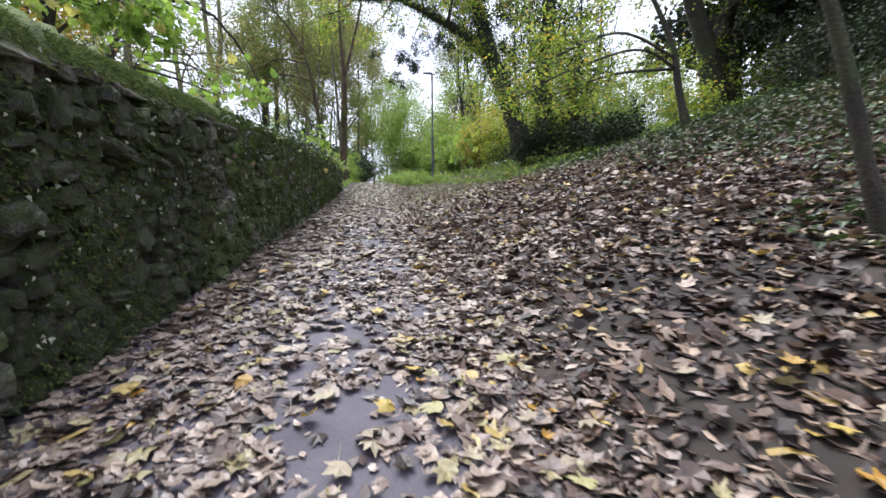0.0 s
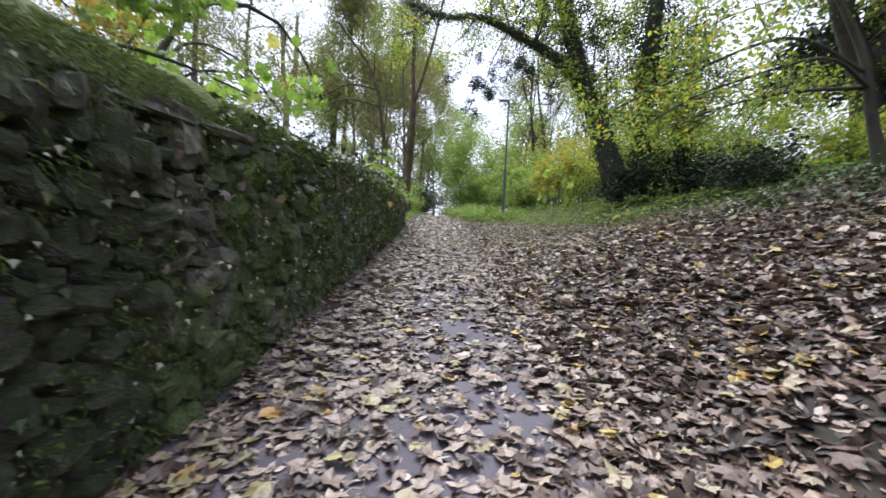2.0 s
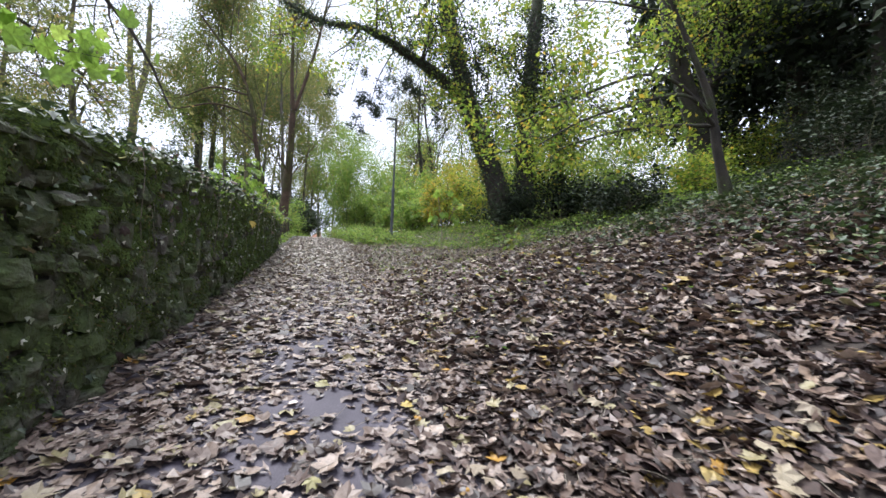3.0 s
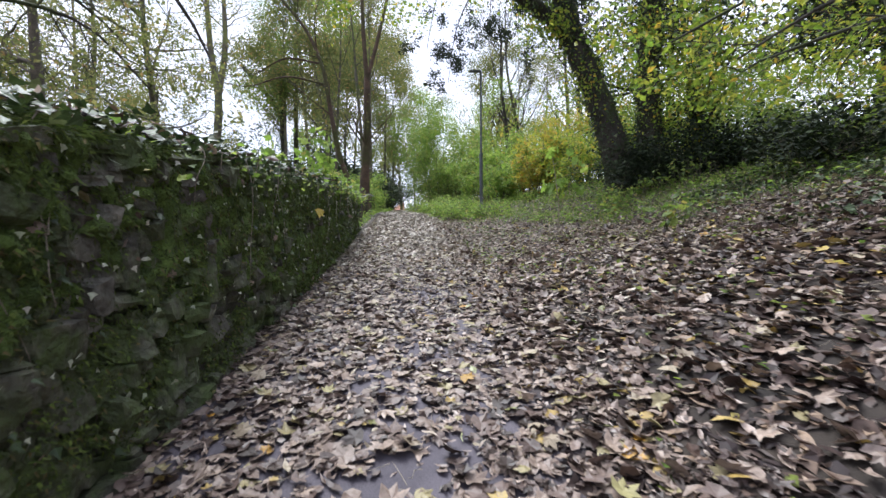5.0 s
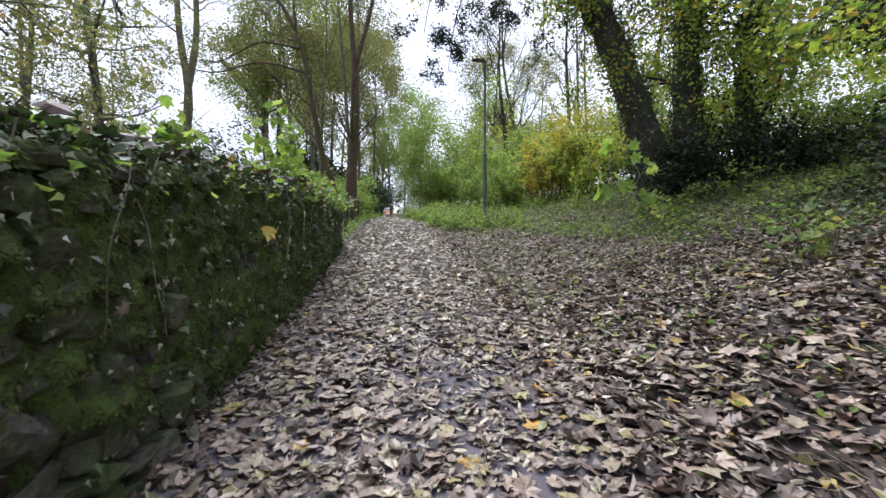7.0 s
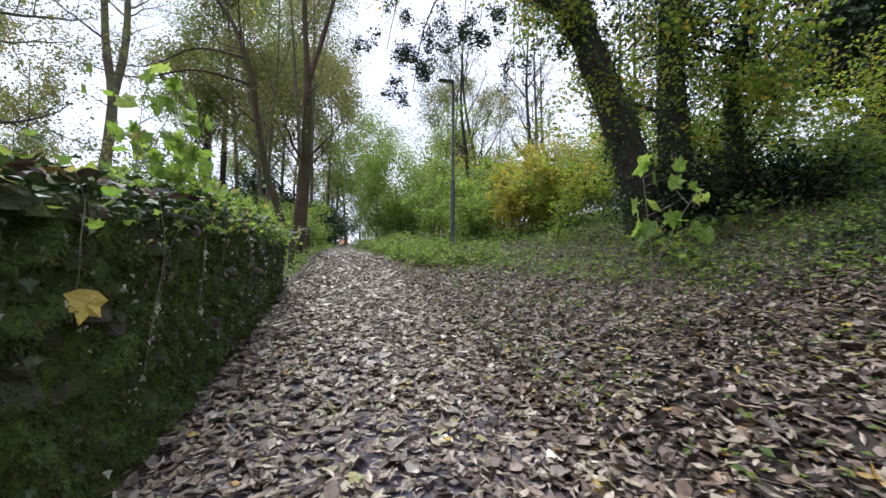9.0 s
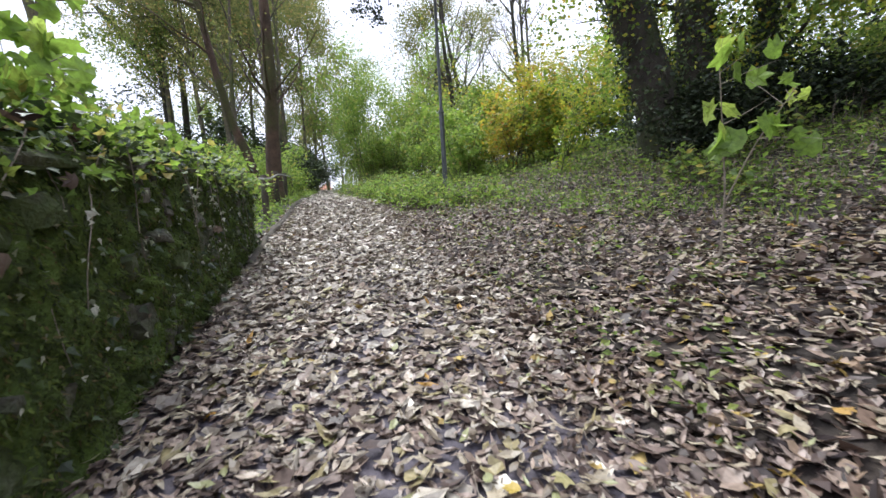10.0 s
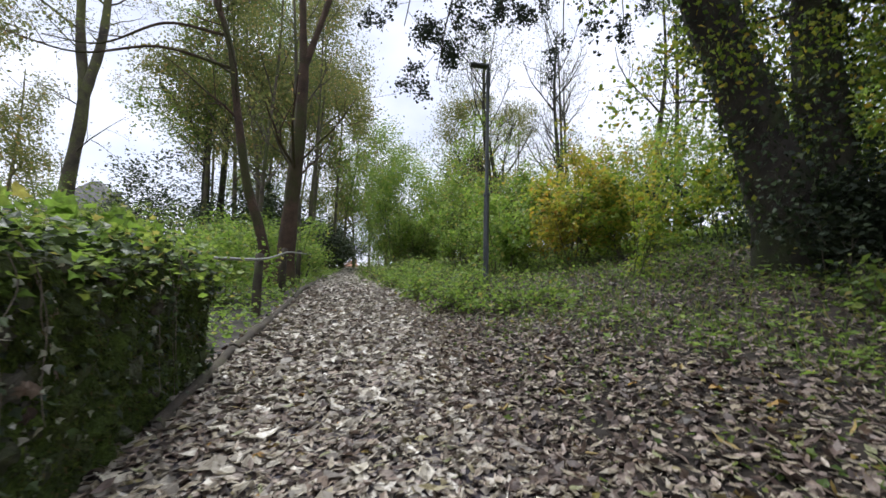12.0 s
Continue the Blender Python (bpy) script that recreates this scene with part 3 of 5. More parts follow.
thin_b1 = stem([(-4.02, 25.0, 8.4), (-5.5, 24.6, 8.55), (-7.2, 24.2, 7.98), (-8.4, 24.0, 8.2)], 0.05, 0.015, 18, 1.0)
thin_b2 = stem([(-4.24, 25.0, 9.3), (-5.7, 25.2, 9.55), (-7.4, 25.3, 8.8), (-8.6, 25.3, 8.9)], 0.05, 0.015, 18, 1.0)
tree("slender leaning bare tree with long arching side branches", (-2.8, 24.9, fz), [thin_t, thin_b1, thin_b2], [(5, 2.0, 0.4, 0.6, 0.3), (4, 0.9, 0.2, 0.55, 0.1), (3, 0.5, 0.2, 0.5, 0.0)], BARK_BROWN, OLIVE, 0.07, 300, 0.1)

# ---- trees up the bank ----
t3z = float(land(14.8, 17.2))
t3_a = stem([(14.85, 17.2, t3z - 0.3), (14.55, 17.2, 6.6), (14.3, 17.2, 7.9), (13.6, 17.2, 9.6), (13.0, 17.2, 11.2), (12.6, 17.2, 13.5)], 0.5, 0.24, 16)
t3_b = stem([(14.35, 17.2, 7.6), (14.75, 17.2, 8.7), (15.4, 17.2, 10.4), (15.7, 17.2, 13.0)], 0.34, 0.2, 14, 1.0)
tree("stout dark forked tree high on the bank", (14.8, 17.2, t3z), [t3_a, t3_b], [(8, 3.2, 0.4, 0.7, 0.0), (5, 1.4, 0.2, 0.6, 0.0), (4, 0.6, 0.2, 0.6, -0.1)], BARK_DARK, YELLOW, 0.13, 7500, 0.3)
t2z = float(land(8.6, 11.0))
t2_a = stem([(8.65, 11.0, t2z - 0.2), (8.3, 11.0, 4.4), (8.05, 11.0, 5.6), (7.55, 11.0, 6.55), (7.0, 11.0, 7.5), (6.3, 10.9, 8.6)], 0.12, 0.03, 14)
t2_b = stem([(8.1, 11.0, 5.3), (6.2, 10.6, 5.7), (4.6, 10.6, 5.1), (3.8, 10.8, 4.7), (3.0, 11.2, 4.3)], 0.05, 0.012, 14, 1.0)
t2_c = stem([(8.2, 11.0, 5.0), (6.4, 10.1, 5.1), (4.9, 9.9, 4.6), (4.1, 10.2, 4.3), (3.5, 10.6, 3.9)], 0.05, 0.012, 14, 1.0)
t2_d = stem([(8.2, 11.0, 5.0), (6.8, 11.6, 5.0), (5.4, 12.0, 4.6), (4.9, 12.1, 4.4), (4.6, 12.1, 4.1)], 0.05, 0.012, 14, 1.0)
t2 = tree("thin crooked tree with long boughs of yellow-green leaves on the bank", (8.6, 11.0, t2z), [t2_a, t2_b, t2_c, t2_d], [(8, 1.3, 0.35, 0.6, 0.0), (5, 0.6, 0.2, 0.6, 0.0), (3, 0.35, 0.2, 0.6, -0.1)], BARK_DARK, YELLOW, 0.1, 3200, 0.13, oval_leaf())
t4z = float(land(3.45, 2.4))
t4_a = stem([(3.5, 2.4, t4z - 0.15), (3.26, 2.4, 1.3), (3.03, 2.4, 1.95), (2.8, 2.4, 2.5), (2.5, 2.5, 3.6), (2.4, 2.6, 5.0)], 0.058, 0.028, 14)
tree("young thin dark tree growing out of the leafy bank", (3.45, 2.4, t4z), [t4_a], [(3, 0.9, 0.6, 0.7, 0.2), (3, 0.4, 0.3, 0.6, 0.0)], BARK_DARK, YELLOW, 0.08, 120, 0.1)


def simple_tree(label, x, y, height, r, bark, leaves, size=0.14, count=4000, spread=0.3, lean=(0, 0), levels=None, name="tree", group="", ivy=None, bare=0.35, template=None):
    b = on_land(x, y)
    s = stem([(x, y, b[2] - 0.3), (x + lean[0] * 0.3, y + lean[1] * 0.3, b[2] + height * 0.35), (x + lean[0] * 0.8 + RNG.normal(0, 0.2), y + lean[1] * 0.8, b[2] + height * 0.7), (x + lean[0], y + lean[1], b[2] + height)], r, r * 0.2, 14)
    lv = levels or [(10, height * 0.26, bare, 0.6, 0.5), (5, height * 0.11, 0.2, 0.6, 0.2), (3, height * 0.05, 0.2, 0.6, 0.0)]
    return tree(label, b, [s], lv, bark, leaves, size, count, spread, template, name, group, ivy=ivy)


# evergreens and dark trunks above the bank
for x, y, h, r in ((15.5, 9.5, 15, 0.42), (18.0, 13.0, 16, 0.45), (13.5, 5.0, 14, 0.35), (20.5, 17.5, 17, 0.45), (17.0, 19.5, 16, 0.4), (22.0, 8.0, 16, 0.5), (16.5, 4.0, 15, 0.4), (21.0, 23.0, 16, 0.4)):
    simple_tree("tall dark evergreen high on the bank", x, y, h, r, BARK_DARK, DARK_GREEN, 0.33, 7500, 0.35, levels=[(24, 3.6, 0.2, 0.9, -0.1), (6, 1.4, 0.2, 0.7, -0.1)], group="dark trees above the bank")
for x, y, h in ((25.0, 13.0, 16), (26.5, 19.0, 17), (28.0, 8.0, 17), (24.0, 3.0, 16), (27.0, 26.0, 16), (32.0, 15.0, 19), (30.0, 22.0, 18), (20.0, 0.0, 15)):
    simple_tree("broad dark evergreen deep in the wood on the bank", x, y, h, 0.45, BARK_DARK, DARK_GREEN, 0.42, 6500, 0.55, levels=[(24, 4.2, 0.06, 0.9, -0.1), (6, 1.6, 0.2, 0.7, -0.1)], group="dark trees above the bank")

# ---- trees behind the wall ----
flz = float(land(-11.9, 32))
fl_a = stem([(-12.1, 32, flz - 0.3), (-11.85, 32, 6.5), (-11.6, 32, 10.1), (-11.9, 32, 12.2), (-12.1, 32, 16)], 0.3, 0.12, 14)
fl_b = stem([(-11.6, 32, 10.0), (-11.2, 32, 12.0), (-11.1, 32, 16.5)], 0.2, 0.1, 14, 1.0)
tree("pale forked tree standing clear behind the wall", (-12.1, 32, flz), [fl_a, fl_b], [(6, 2.4, 0.3, 0.6, 0.4), (5, 1.1, 0.2, 0.55, 0.1), (4, 0.5, 0.2, 0.6, 0.0)], BARK_PALE, OLIVE, 0.09, 1500, 0.15)
stz = float(land(-12.2, 48))
st_a = stem([(-12.3, 48, stz - 0.3), (-12.5, 48, 9), (-12.6, 48, 14.0), (-12.4, 48, 18.0)], 0.34, 0.2, 14)
st_c = stem([(-12.6, 48, 13.2), (-14.4, 48, 15.6), (-16.3, 48, 17.9)], 0.24, 0.17, 14, 1.0)
st_b = stem([(-11.5, 48, stz - 0.3), (-11.3, 48, 12), (-11.1, 48, 20)], 0.3, 0.12, 14)
tree("broken ivy-clad trunk leaning among the trees", (-12.2, 48, stz), [st_a, st_b, st_c], [(6, 2.8, 0.3, 0.6, 0.2), (5, 1.4, 0.2, 0.6, 0.0)], BARK_DARK, OLIVE, 0.13, 9000, 0.3, ivy=(2000, 0.0, 14, 0.5))
simple_tree("leafy orange autumn tree behind the wall", -8.4, 12.0, 7.0, 0.12, BARK_DARK, ORANGE, 0.13, 5000, 0.25)
for x, y, h, n in ((-9.5, 22.0, 11.0, 9000), (-13.5, 20.0, 12.0, 9000), (-13.5, 24.5, 11.0, 6000), (-18.0, 30.0, 13.0, 9000), (-17.0, 22.0, 13, 9000), (-8.5, 16.0, 9, 6000)):
    simple_tree("thinly leaved tree with many fine twigs behind the wall", x, y, h, 0.17, BARK, OLIVE, 0.09, int(n * 1.1), 0.16, levels=[(13, h * 0.3, 0.2, 0.75, 0.1), (6, h * 0.13, 0.2, 0.6, 0.0), (4, h * 0.06, 0.2, 0.6, -0.1)], group="trees behind the wall")

# dark arching boughs over the wall
ab = on_land(-6.6, 10.5)
arch = [stem([(-6.6, 10.5, ab[2] - 0.2), (-6.3, 10.7, 4.2), (-5.4, 11.4, 6.2), (-4.6, 12.2, 6.4), (-3.9, 12.9, 5.6), (-3.5, 13.3, 4.6)], 0.12, 0.015, 14), stem([(-6.4, 10.6, 3.6), (-5.6, 11.5, 4.8), (-4.9, 12.4, 4.9), (-4.4, 13.0, 4.2)], 0.05, 0.012, 14, 1.0), stem([(-6.3, 10.7, 4.2), (-6.2, 12.0, 5.6), (-5.8, 13.6, 5.8), (-5.3, 14.8, 5.0)], 0.05, 0.012, 14, 1.0)]
tree("bare dark boughs arching down behind the wall", ab, arch, [(7, 1.2, 0.3, 0.6, -0.2), (5, 0.6, 0.2, 0.6, -0.1), (3, 0.35, 0.2, 0.6, -0.1)], BARK_DARK, OLIVE, 0.075, 2500, 0.1)

# maple boughs that lean over the wall
mb = on_land(-4.6, 5.6)
maple = stem([(-4.6, 5.6, mb[2] - 0.2), (-4.4, 5.7, 1.9), (-4.1, 5.9, 3.0), (-3.9, 6.0, 4.9)], 0.1, 0.04, 12)
maple_a = stem([(-4.15, 5.9, 2.9), (-3.5, 6.2, 3.05), (-2.9, 6.3, 2.95), (-2.3, 6.5, 2.75)], 0.03, 0.008, 12, 1.0)
maple_b = stem([(-4.05, 5.9, 3.2), (-3.5, 6.0, 3.7), (-3.0, 6.2, 3.9), (-2.5, 6.4, 3.8)], 0.03, 0.008, 12, 1.0)
maple_c = stem([(-4.3, 5.7, 2.5), (-4.0, 5.2, 3.1), (-3.8, 4.6, 3.5), (-3.6, 4.0, 3.6)], 0.03, 0.008, 12, 1.0)
maple_d = stem([(-4.05, 5.9, 3.4), (-3.8, 5.6, 4.2), (-3.4, 5.6, 4.5), (-2.9, 5.7, 4.4)], 0.03, 0.008, 12, 1.0)
maple_e = stem([(-4.2, 5.8, 2.7), (-4.35, 5.2, 3.3), (-4.4, 4.7, 3.8), (-4.3, 4.1, 4.0)], 0.03, 0.008, 12, 1.0)
tree("young green maple leaning over the wall", mb, [maple, maple_a, maple_b, maple_c, maple_d, maple_e], [(7, 0.75, 0.25, 0.6, 0.1), (4, 0.35, 0.2, 0.6, 0.0)], BARK_DARK, LIME, 0.13, 1700, 0.12, lobed_leaf(0.2))

# ---- woods along the path ahead ----
ahead = [(-5.0, 33, 15, OLIVE, 2500), (-3.2, 38, 18, OLIVE, 4000), (-6.5, 40, 19, OLIVE, 9000), (-4.5, 46, 19, OLIVE, 7000), (-9.0, 44, 24, OLIVE, 14000), (-2.8, 30.5, 15, OLIVE, 1500), (-9, 53, 20, GREEN, 9000), (-5.5, 57, 19, OLIVE, 9000), (-15, 57, 19, OLIVE, 9000), (-3.0, 52, 17, OLIVE, 6000), (-27, 50, 15, OLIVE, 6000), (-1.5, 70, 20, OLIVE, 9000), (2.5, 66, 15, GREEN, 9000), (0.6, 80, 15, OLIVE, 7000), (-4.2, 84, 17, OLIVE, 7000), (-7.5, 62, 20, OLIVE, 10000), (-7.0, 50, 20, OLIVE, 10000), (-11.5, 45, 19, OLIVE, 10000), (-13.0, 66, 21, OLIVE, 10000), (-2.6, 60, 18, OLIVE, 9000), (8.5, 54, 15, OLIVE, 7000), (13.0, 58, 17, OLIVE, 7000), (18.0, 62, 17, OLIVE, 7000)]
for x, y, h, lv, n in ahead:
    simple_tree("tall thin woodland tree with thinning autumn leaves", x, y, h, 0.12 if n < 5000 else 0.17, BARK_PALE if n > 5000 else BARK, GREEN if n == 10000 else lv, 0.185 if n > 5000 else 0.12, int(n * 1.25), 0.5, (RNG.normal(0, 0.8), 0), [(9, h * 0.24, 0.25, 0.5, 0.7), (5, h * 0.11, 0.2, 0.5, 0.3), (3, h * 0.055, 0.2, 0.5, 0.1)], group="woodland trees by the path")
right_bare = [(10.5, 45, 17), (13.0, 40, 16), (7.5, 38, 13), (17.0, 47, 18), (20.6, 53, 19), (9.0, 52, 16), (15.0, 33, 14), (19.0, 36, 15)]
for x, y, h in right_bare:
    simple_tree("bare tree with upswept branches", x, y, h, 0.22, BARK_DARK, OLIVE, 0.12, 1200, 0.3, (RNG.normal(0, 0.8), 0), [(11, h * 0.3, 0.25, 0.5, 0.8), (6, h * 0.13, 0.2, 0.5, 0.4), (4, h * 0.06, 0.2, 0.5, 0.2)], group="bare trees beyond the lamp")

# ---- bushes ----
def bush(label, x, y, height, width, leaves, n_stems=9, size=0.08, count=3500, spread=0.16, group="", name="bush", template=None):
    b = on_land(x, y)
    stems = []
    for _ in range(n_stems):
        a, q = RNG.uniform(0, 6.28), RNG.uniform(0.1, 0.5)
        foot = np.array(b) + np.array([math.cos(a) * width * 0.25, math.sin(a) * width * 0.25, 0])
        foot[2] = float(land(foot[0], foot[1])) - 0.05
        stems.append(shoot(foot, (math.cos(a) * q, math.sin(a) * q, 1), height * RNG.uniform(0.6, 1.1), 0.018, 7, 0.12, 0.1))
    return tree(label, b, stems, [(5, width * 0.4, 0.12, 0.6, 0.2), (3, width * 0.24, 0.2, 0.6, 0.0)], BARK, leaves, size, count, spread, template, name, group, category="bush")


for x, y, h, w, lv in ((6.4, 28.0, 3.4, 2.4, ORANGE), (4.6, 27.5, 3.2, 1.6, LIME), (8.2, 26.5, 4.4, 2.2, ORANGE), (9.8, 28.5, 3.8, 2.4, YELLOW), (5.5, 24.8, 3.1, 1.9, ORANGE), (3.9, 26.0, 2.9, 1.3, LIME), (6.9, 25.6, 2.8, 1.8, YELLOW), (7.2, 24.0, 2.4, 1.6, YELLOW), (3.9, 30.5, 2.8, 1.8, LIME), (10.8, 24.5, 4.6, 2.6, LIME), (9.2, 22.4, 2.6, 1.8, YELLOW), (12.0, 20.5, 3.6, 2.4, GREEN), (12.5, 26.0, 5.0, 3.2, GREEN), (14.5, 23.0, 4.6, 3.2, GREEN), (8.0, 31.0, 4.0, 3.0, GREEN), (11.0, 31.0, 5.0, 3.0, ORANGE), (14.0, 30.0, 5.0, 3.4, YELLOW), (5.5, 33.0, 3.6, 3.0, GREEN), (17.5, 27.0, 5.0, 3.6, GREEN)):
    bush({ORANGE: "orange-tinged autumn bush with thin stems", YELLOW: "yellowing autumn bush with thin stems", GREEN: "green bush with thin stems in the undergrowth", LIME: "bright green bush beside the lamp"}[lv], x, y, h, w, lv, 9, 0.14, 2600, 0.12, group="bushes round the lamp")
for x, y, h, w, lv in ((10.2, 17.5, 1.2, 2.0, GREEN), (11.2, 14.0, 1.0, 2.0, YELLOW), (14.5, 12.0, 2.4, 2.6, DARK_GREEN), (7.6, 13.6, 0.8, 1.8, DARK_GREEN), (8.8, 17.2, 0.7, 1.5, DARK_GREEN), (13.0, 18.5, 3.6, 3.0, YELLOW), (15.5, 16.0, 3.0, 3.0, YELLOW), (12.0, 10.0, 1.2, 2.6, DARK_GREEN), (6.3, 18.0, 0.9, 1.2, DARK_GREEN), (7.3, 17.9, 1.3, 1.3, DARK_GREEN), (8.4, 18.0, 0.9, 1.2, DARK_GREEN), (13.0, 7.5, 1.6, 2.6, DARK_GREEN), (17.5, 10.0, 2.5, 3.4, DARK_GREEN), (11.0, 7.0, 0.9, 2.0, DARK_GREEN), (16.0, 6.5, 2.4, 3.4, DARK_GREEN)):
    bush({YELLOW: "yellow-green bush on the bank", GREEN: "green bush on the leafy bank", DARK_GREEN: "dark green shrub under the evergreens"}[lv], x, y, h, w, lv, 9, 0.11, 2800, 0.17, group="bushes on the bank")
for x, y, h, w in ((-2.9, 27.5, 1.8, 1.4), (-3.3, 22.5, 1.0, 1.4), (-2.6, 30.5, 1.8, 1.4), (-4.2, 25.8, 1.6, 1.6), (-4.2, 20.5, 1.0, 1.6), (-5.5, 28.5, 1.8, 2.0), (-3.6, 34.0, 2.4, 2.0), (-6.0, 23.0, 0.9, 1.8), (-7.0, 38.0, 2.4, 2.4), (-9.0, 27.0, 2.2, 2.6), (-10.5, 31.0, 3.2, 3.0), (-8.0, 34.0, 3.4, 3.0)):
    bush("fresh green bush beside the fence", x, y, h, w, LIME if x > -5 else GREEN, 9, 0.1, 3200, 0.18, group="bushes by the fence")
for x, y, h, w in ((-3.4, 62.0, 3.6, 4.0), (-4.6, 55.0, 3.6, 3.2), (-4.4, 47.0, 3.0, 3.0), (-8.5, 66, 6, 6), (-5.5, 74, 6, 5), (-10.0, 50, 6.5, 5.0), (-7.0, 44, 4.5, 4.0), (-14.0, 46, 6.5, 5.0)):
    bush("dark evergreen bush at the end of the path", x, y, h, w, IVY, 14, 0.24, 7000, 0.45, "dark bushes at the path end")
for x, y, h, w in ((4.0, 66.0, 4.0, 5.0), (7.5, 70.0, 6.0, 5.0), (3.2, 44.0, 1.6, 2.6), (12.0, 64.0, 6.0, 6.0), (8.0, 42.0, 3.4, 4.0), (12.0, 44.0, 5.0, 4.0), (17.0, 42.0, 6.0, 5.0), (16.0, 56.0, 7.0, 6.0)):
    bush("green bush at the end of the path", x, y, h, w, GREEN, 14, 0.17, 7000, 0.25, "far green bushes")
for x, y, h, w, lv in ((3.6, 54, 9, 5.0, LIME), (2.4, 41.0, 10.5, 3.4, LIME), (3.9, 42.5, 9.5, 3.0, LIME), (5.9, 47, 8.5, 4.0, YELLOW), (10.0, 60, 11, 6.0, GREEN), (9.0, 37.0, 5.5, 4.0, YELLOW), (13.0, 36.0, 6.5, 4.5, GREEN), (7.5, 44.0, 6.5, 5.0, OLIVE), (11.5, 49.0, 8.5, 6.0, GREEN), (17.0, 34.0, 7.0, 5.0, GREEN), (20.0, 42.0, 8.0, 6.0, OLIVE), (6.0, 40.0, 4.5, 3.5, GREEN), (22.0, 30.0, 7.0, 5.0, GREEN)):
    bush({LIME: "tall light green willow-like bush by the path", GREEN: "tall green thicket behind the bushes", YELLOW: "tall yellowing thicket behind the bushes", OLIVE: "tall olive thicket behind the bushes"}[lv], x, y, h, w, lv, 12, 0.16 if lv is LIME else 0.17, 11000 if lv is LIME else 5000, 0.42, "thickets beyond the lamp", "tall_bush")
for x, y, h, w, lv in ((-7.5, 82, 7, 6, IVY), (2.2, 84, 7, 6, IVY), (-11, 74, 8, 7, GREEN), (6, 88, 9, 8, GREEN)):
    bush("dark thicket closing the end of the path", x, y, h, w, lv, 14, 0.24, 6000, 0.35, "dark bushes at the path end")
for x, y, h, w in ((5.3, 17.0, 0.5, 0.7), (4.6, 15.5, 0.4, 0.7), (7.2, 16.4, 0.8, 0.9), (5.0, 16.4, 0.4, 0.7), (6.3, 16.8, 0.5, 0.7)):
    bush("clump of pale green leafy weeds below the great tree", x, y, h, w, GREEN, 6, 0.11, 150, 0.06, "weed clumps", "weed_clump")
sz = float(land(2.55, 13.95))
sap = [stem([(2.6, 14.0, sz - 0.05), (2.62, 13.98, sz + 0.6), (2.55, 13.95, sz + 1.1), (2.45, 13.9, sz + 1.65)], 0.014, 0.005, 10, 1.0), stem([(2.62, 13.98, sz + 0.5), (2.75, 13.8, sz + 1.0), (2.85, 13.6, sz + 1.35)], 0.009, 0.004, 10, 1.0)]
tree("young sapling with large bright green leaves", (2.6, 14.0, sz), sap, [(6, 0.4, 0.55, 0.7, 0.0)], TWIG, LIME, 0.17, 30, 0.05, lobed_leaf(0.25), "sapling", category="sapling")
bush("leafy weed with broad green leaves among the litter", 3.85, 12.15, 0.55, 0.6, GREEN, 5, 0.12, 45, 0.05, "weed clumps", "weed_clump", lobed_leaf(0.2))
bush("spindly sapling with yellow-green leaves", 4.9, 20.8, 2.6, 1.0, YELLOW, 3, 0.1, 700, 0.12, name="sapling")


for x, y, h, w in ((1.2, 20.8, 0.3, 1.1), (0.75, 22.6, 0.3, 1.1), (1.8, 22.2, 0.6, 1.4), (0.6, 24.8, 0.5, 1.1), (1.6, 24.8, 0.7, 1.4), (0.5, 27.4, 0.6, 1.2), (2.5, 20.2, 0.4, 1.1), (1.8, 27.4, 0.8, 1.5), (0.4, 30.5, 0.7, 1.3), (0.3, 34.0, 0.8, 1.6), (1.6, 31.0, 0.9, 1.6), (0.2, 38.0, 0.9, 1.6)):
    bush("low mound of bramble beside the path", x, y, h * 0.62, w, LIME if y < 28 else GREEN, 9, 0.085, 650, 0.09, "brambles by the path", "bramble")


# ---- woods in the distance ----
def far_woods():
    wood, leaf = [], []
    for _ in range(150):
        a, d = RNG.uniform(-1.5, 1.6), RNG.uniform(70, 130)
        x, y = d * math.sin(a), d * math.cos(a) + 8
        if abs(x + 2.0) < 5:
            continue
        h = RNG.uniform(9, 19) * (0.75 if x > 0 else 1.0) * (0.4 if -45 < x < -14 else 1.0)
        z = float(land(x, y))
        wood.append(tube([(x, y, z - 0.5), (x + RNG.normal(0, 0.4), y, z + h * 0.5), (x + RNG.normal(0, 1), y, z + h)], [0.25, 0.16, 0.04], 5))
        c = np.array((x, y, z + h * 0.5)) + RNG.normal(0, 1, (14, 3)) * np.array((2.2, 2.2, h * 0.26))
        leaf.append(c[RNG.integers(0, 14, 320)])
    return merge(wood), np.concatenate(leaf)


fw_wood, fw_leaf = far_woods()
tagged(add("far_woods", quick_mesh("far_woods", *cloud(fw_leaf, card_leaf(), 0.42, 0.75)), OLIVE, kind="stuff"), "distant belt of green and olive woodland", "woods")
tagged(add("far_trunks", quick_mesh("far_trunks", *fw_wood, smooth=True), BARK_DARK, kind="stuff"), "distant dark tree trunks", "woods")

# ---- lamp post ----
def lathe(profile, sides=16):
    pts = np.array([(0, 0, z) for _, z in profile], float)
    v, f = tube(pts, [r for r, _ in profile], sides)
    return v, f


def rounded_box(cx, cy, cz, sx, sy, sz, bevel=0.01):
    bm = bmesh.new()
    bmesh.ops.create_cube(bm, size=1.0, matrix=Matrix.Translation((cx, cy, cz)) @ Matrix.Diagonal((sx, sy, sz, 1)))
    bmesh.ops.bevel(bm, geom=bm.edges[:], offset=bevel, segments=2, affect="EDGES", profile=0.5)
    return bm


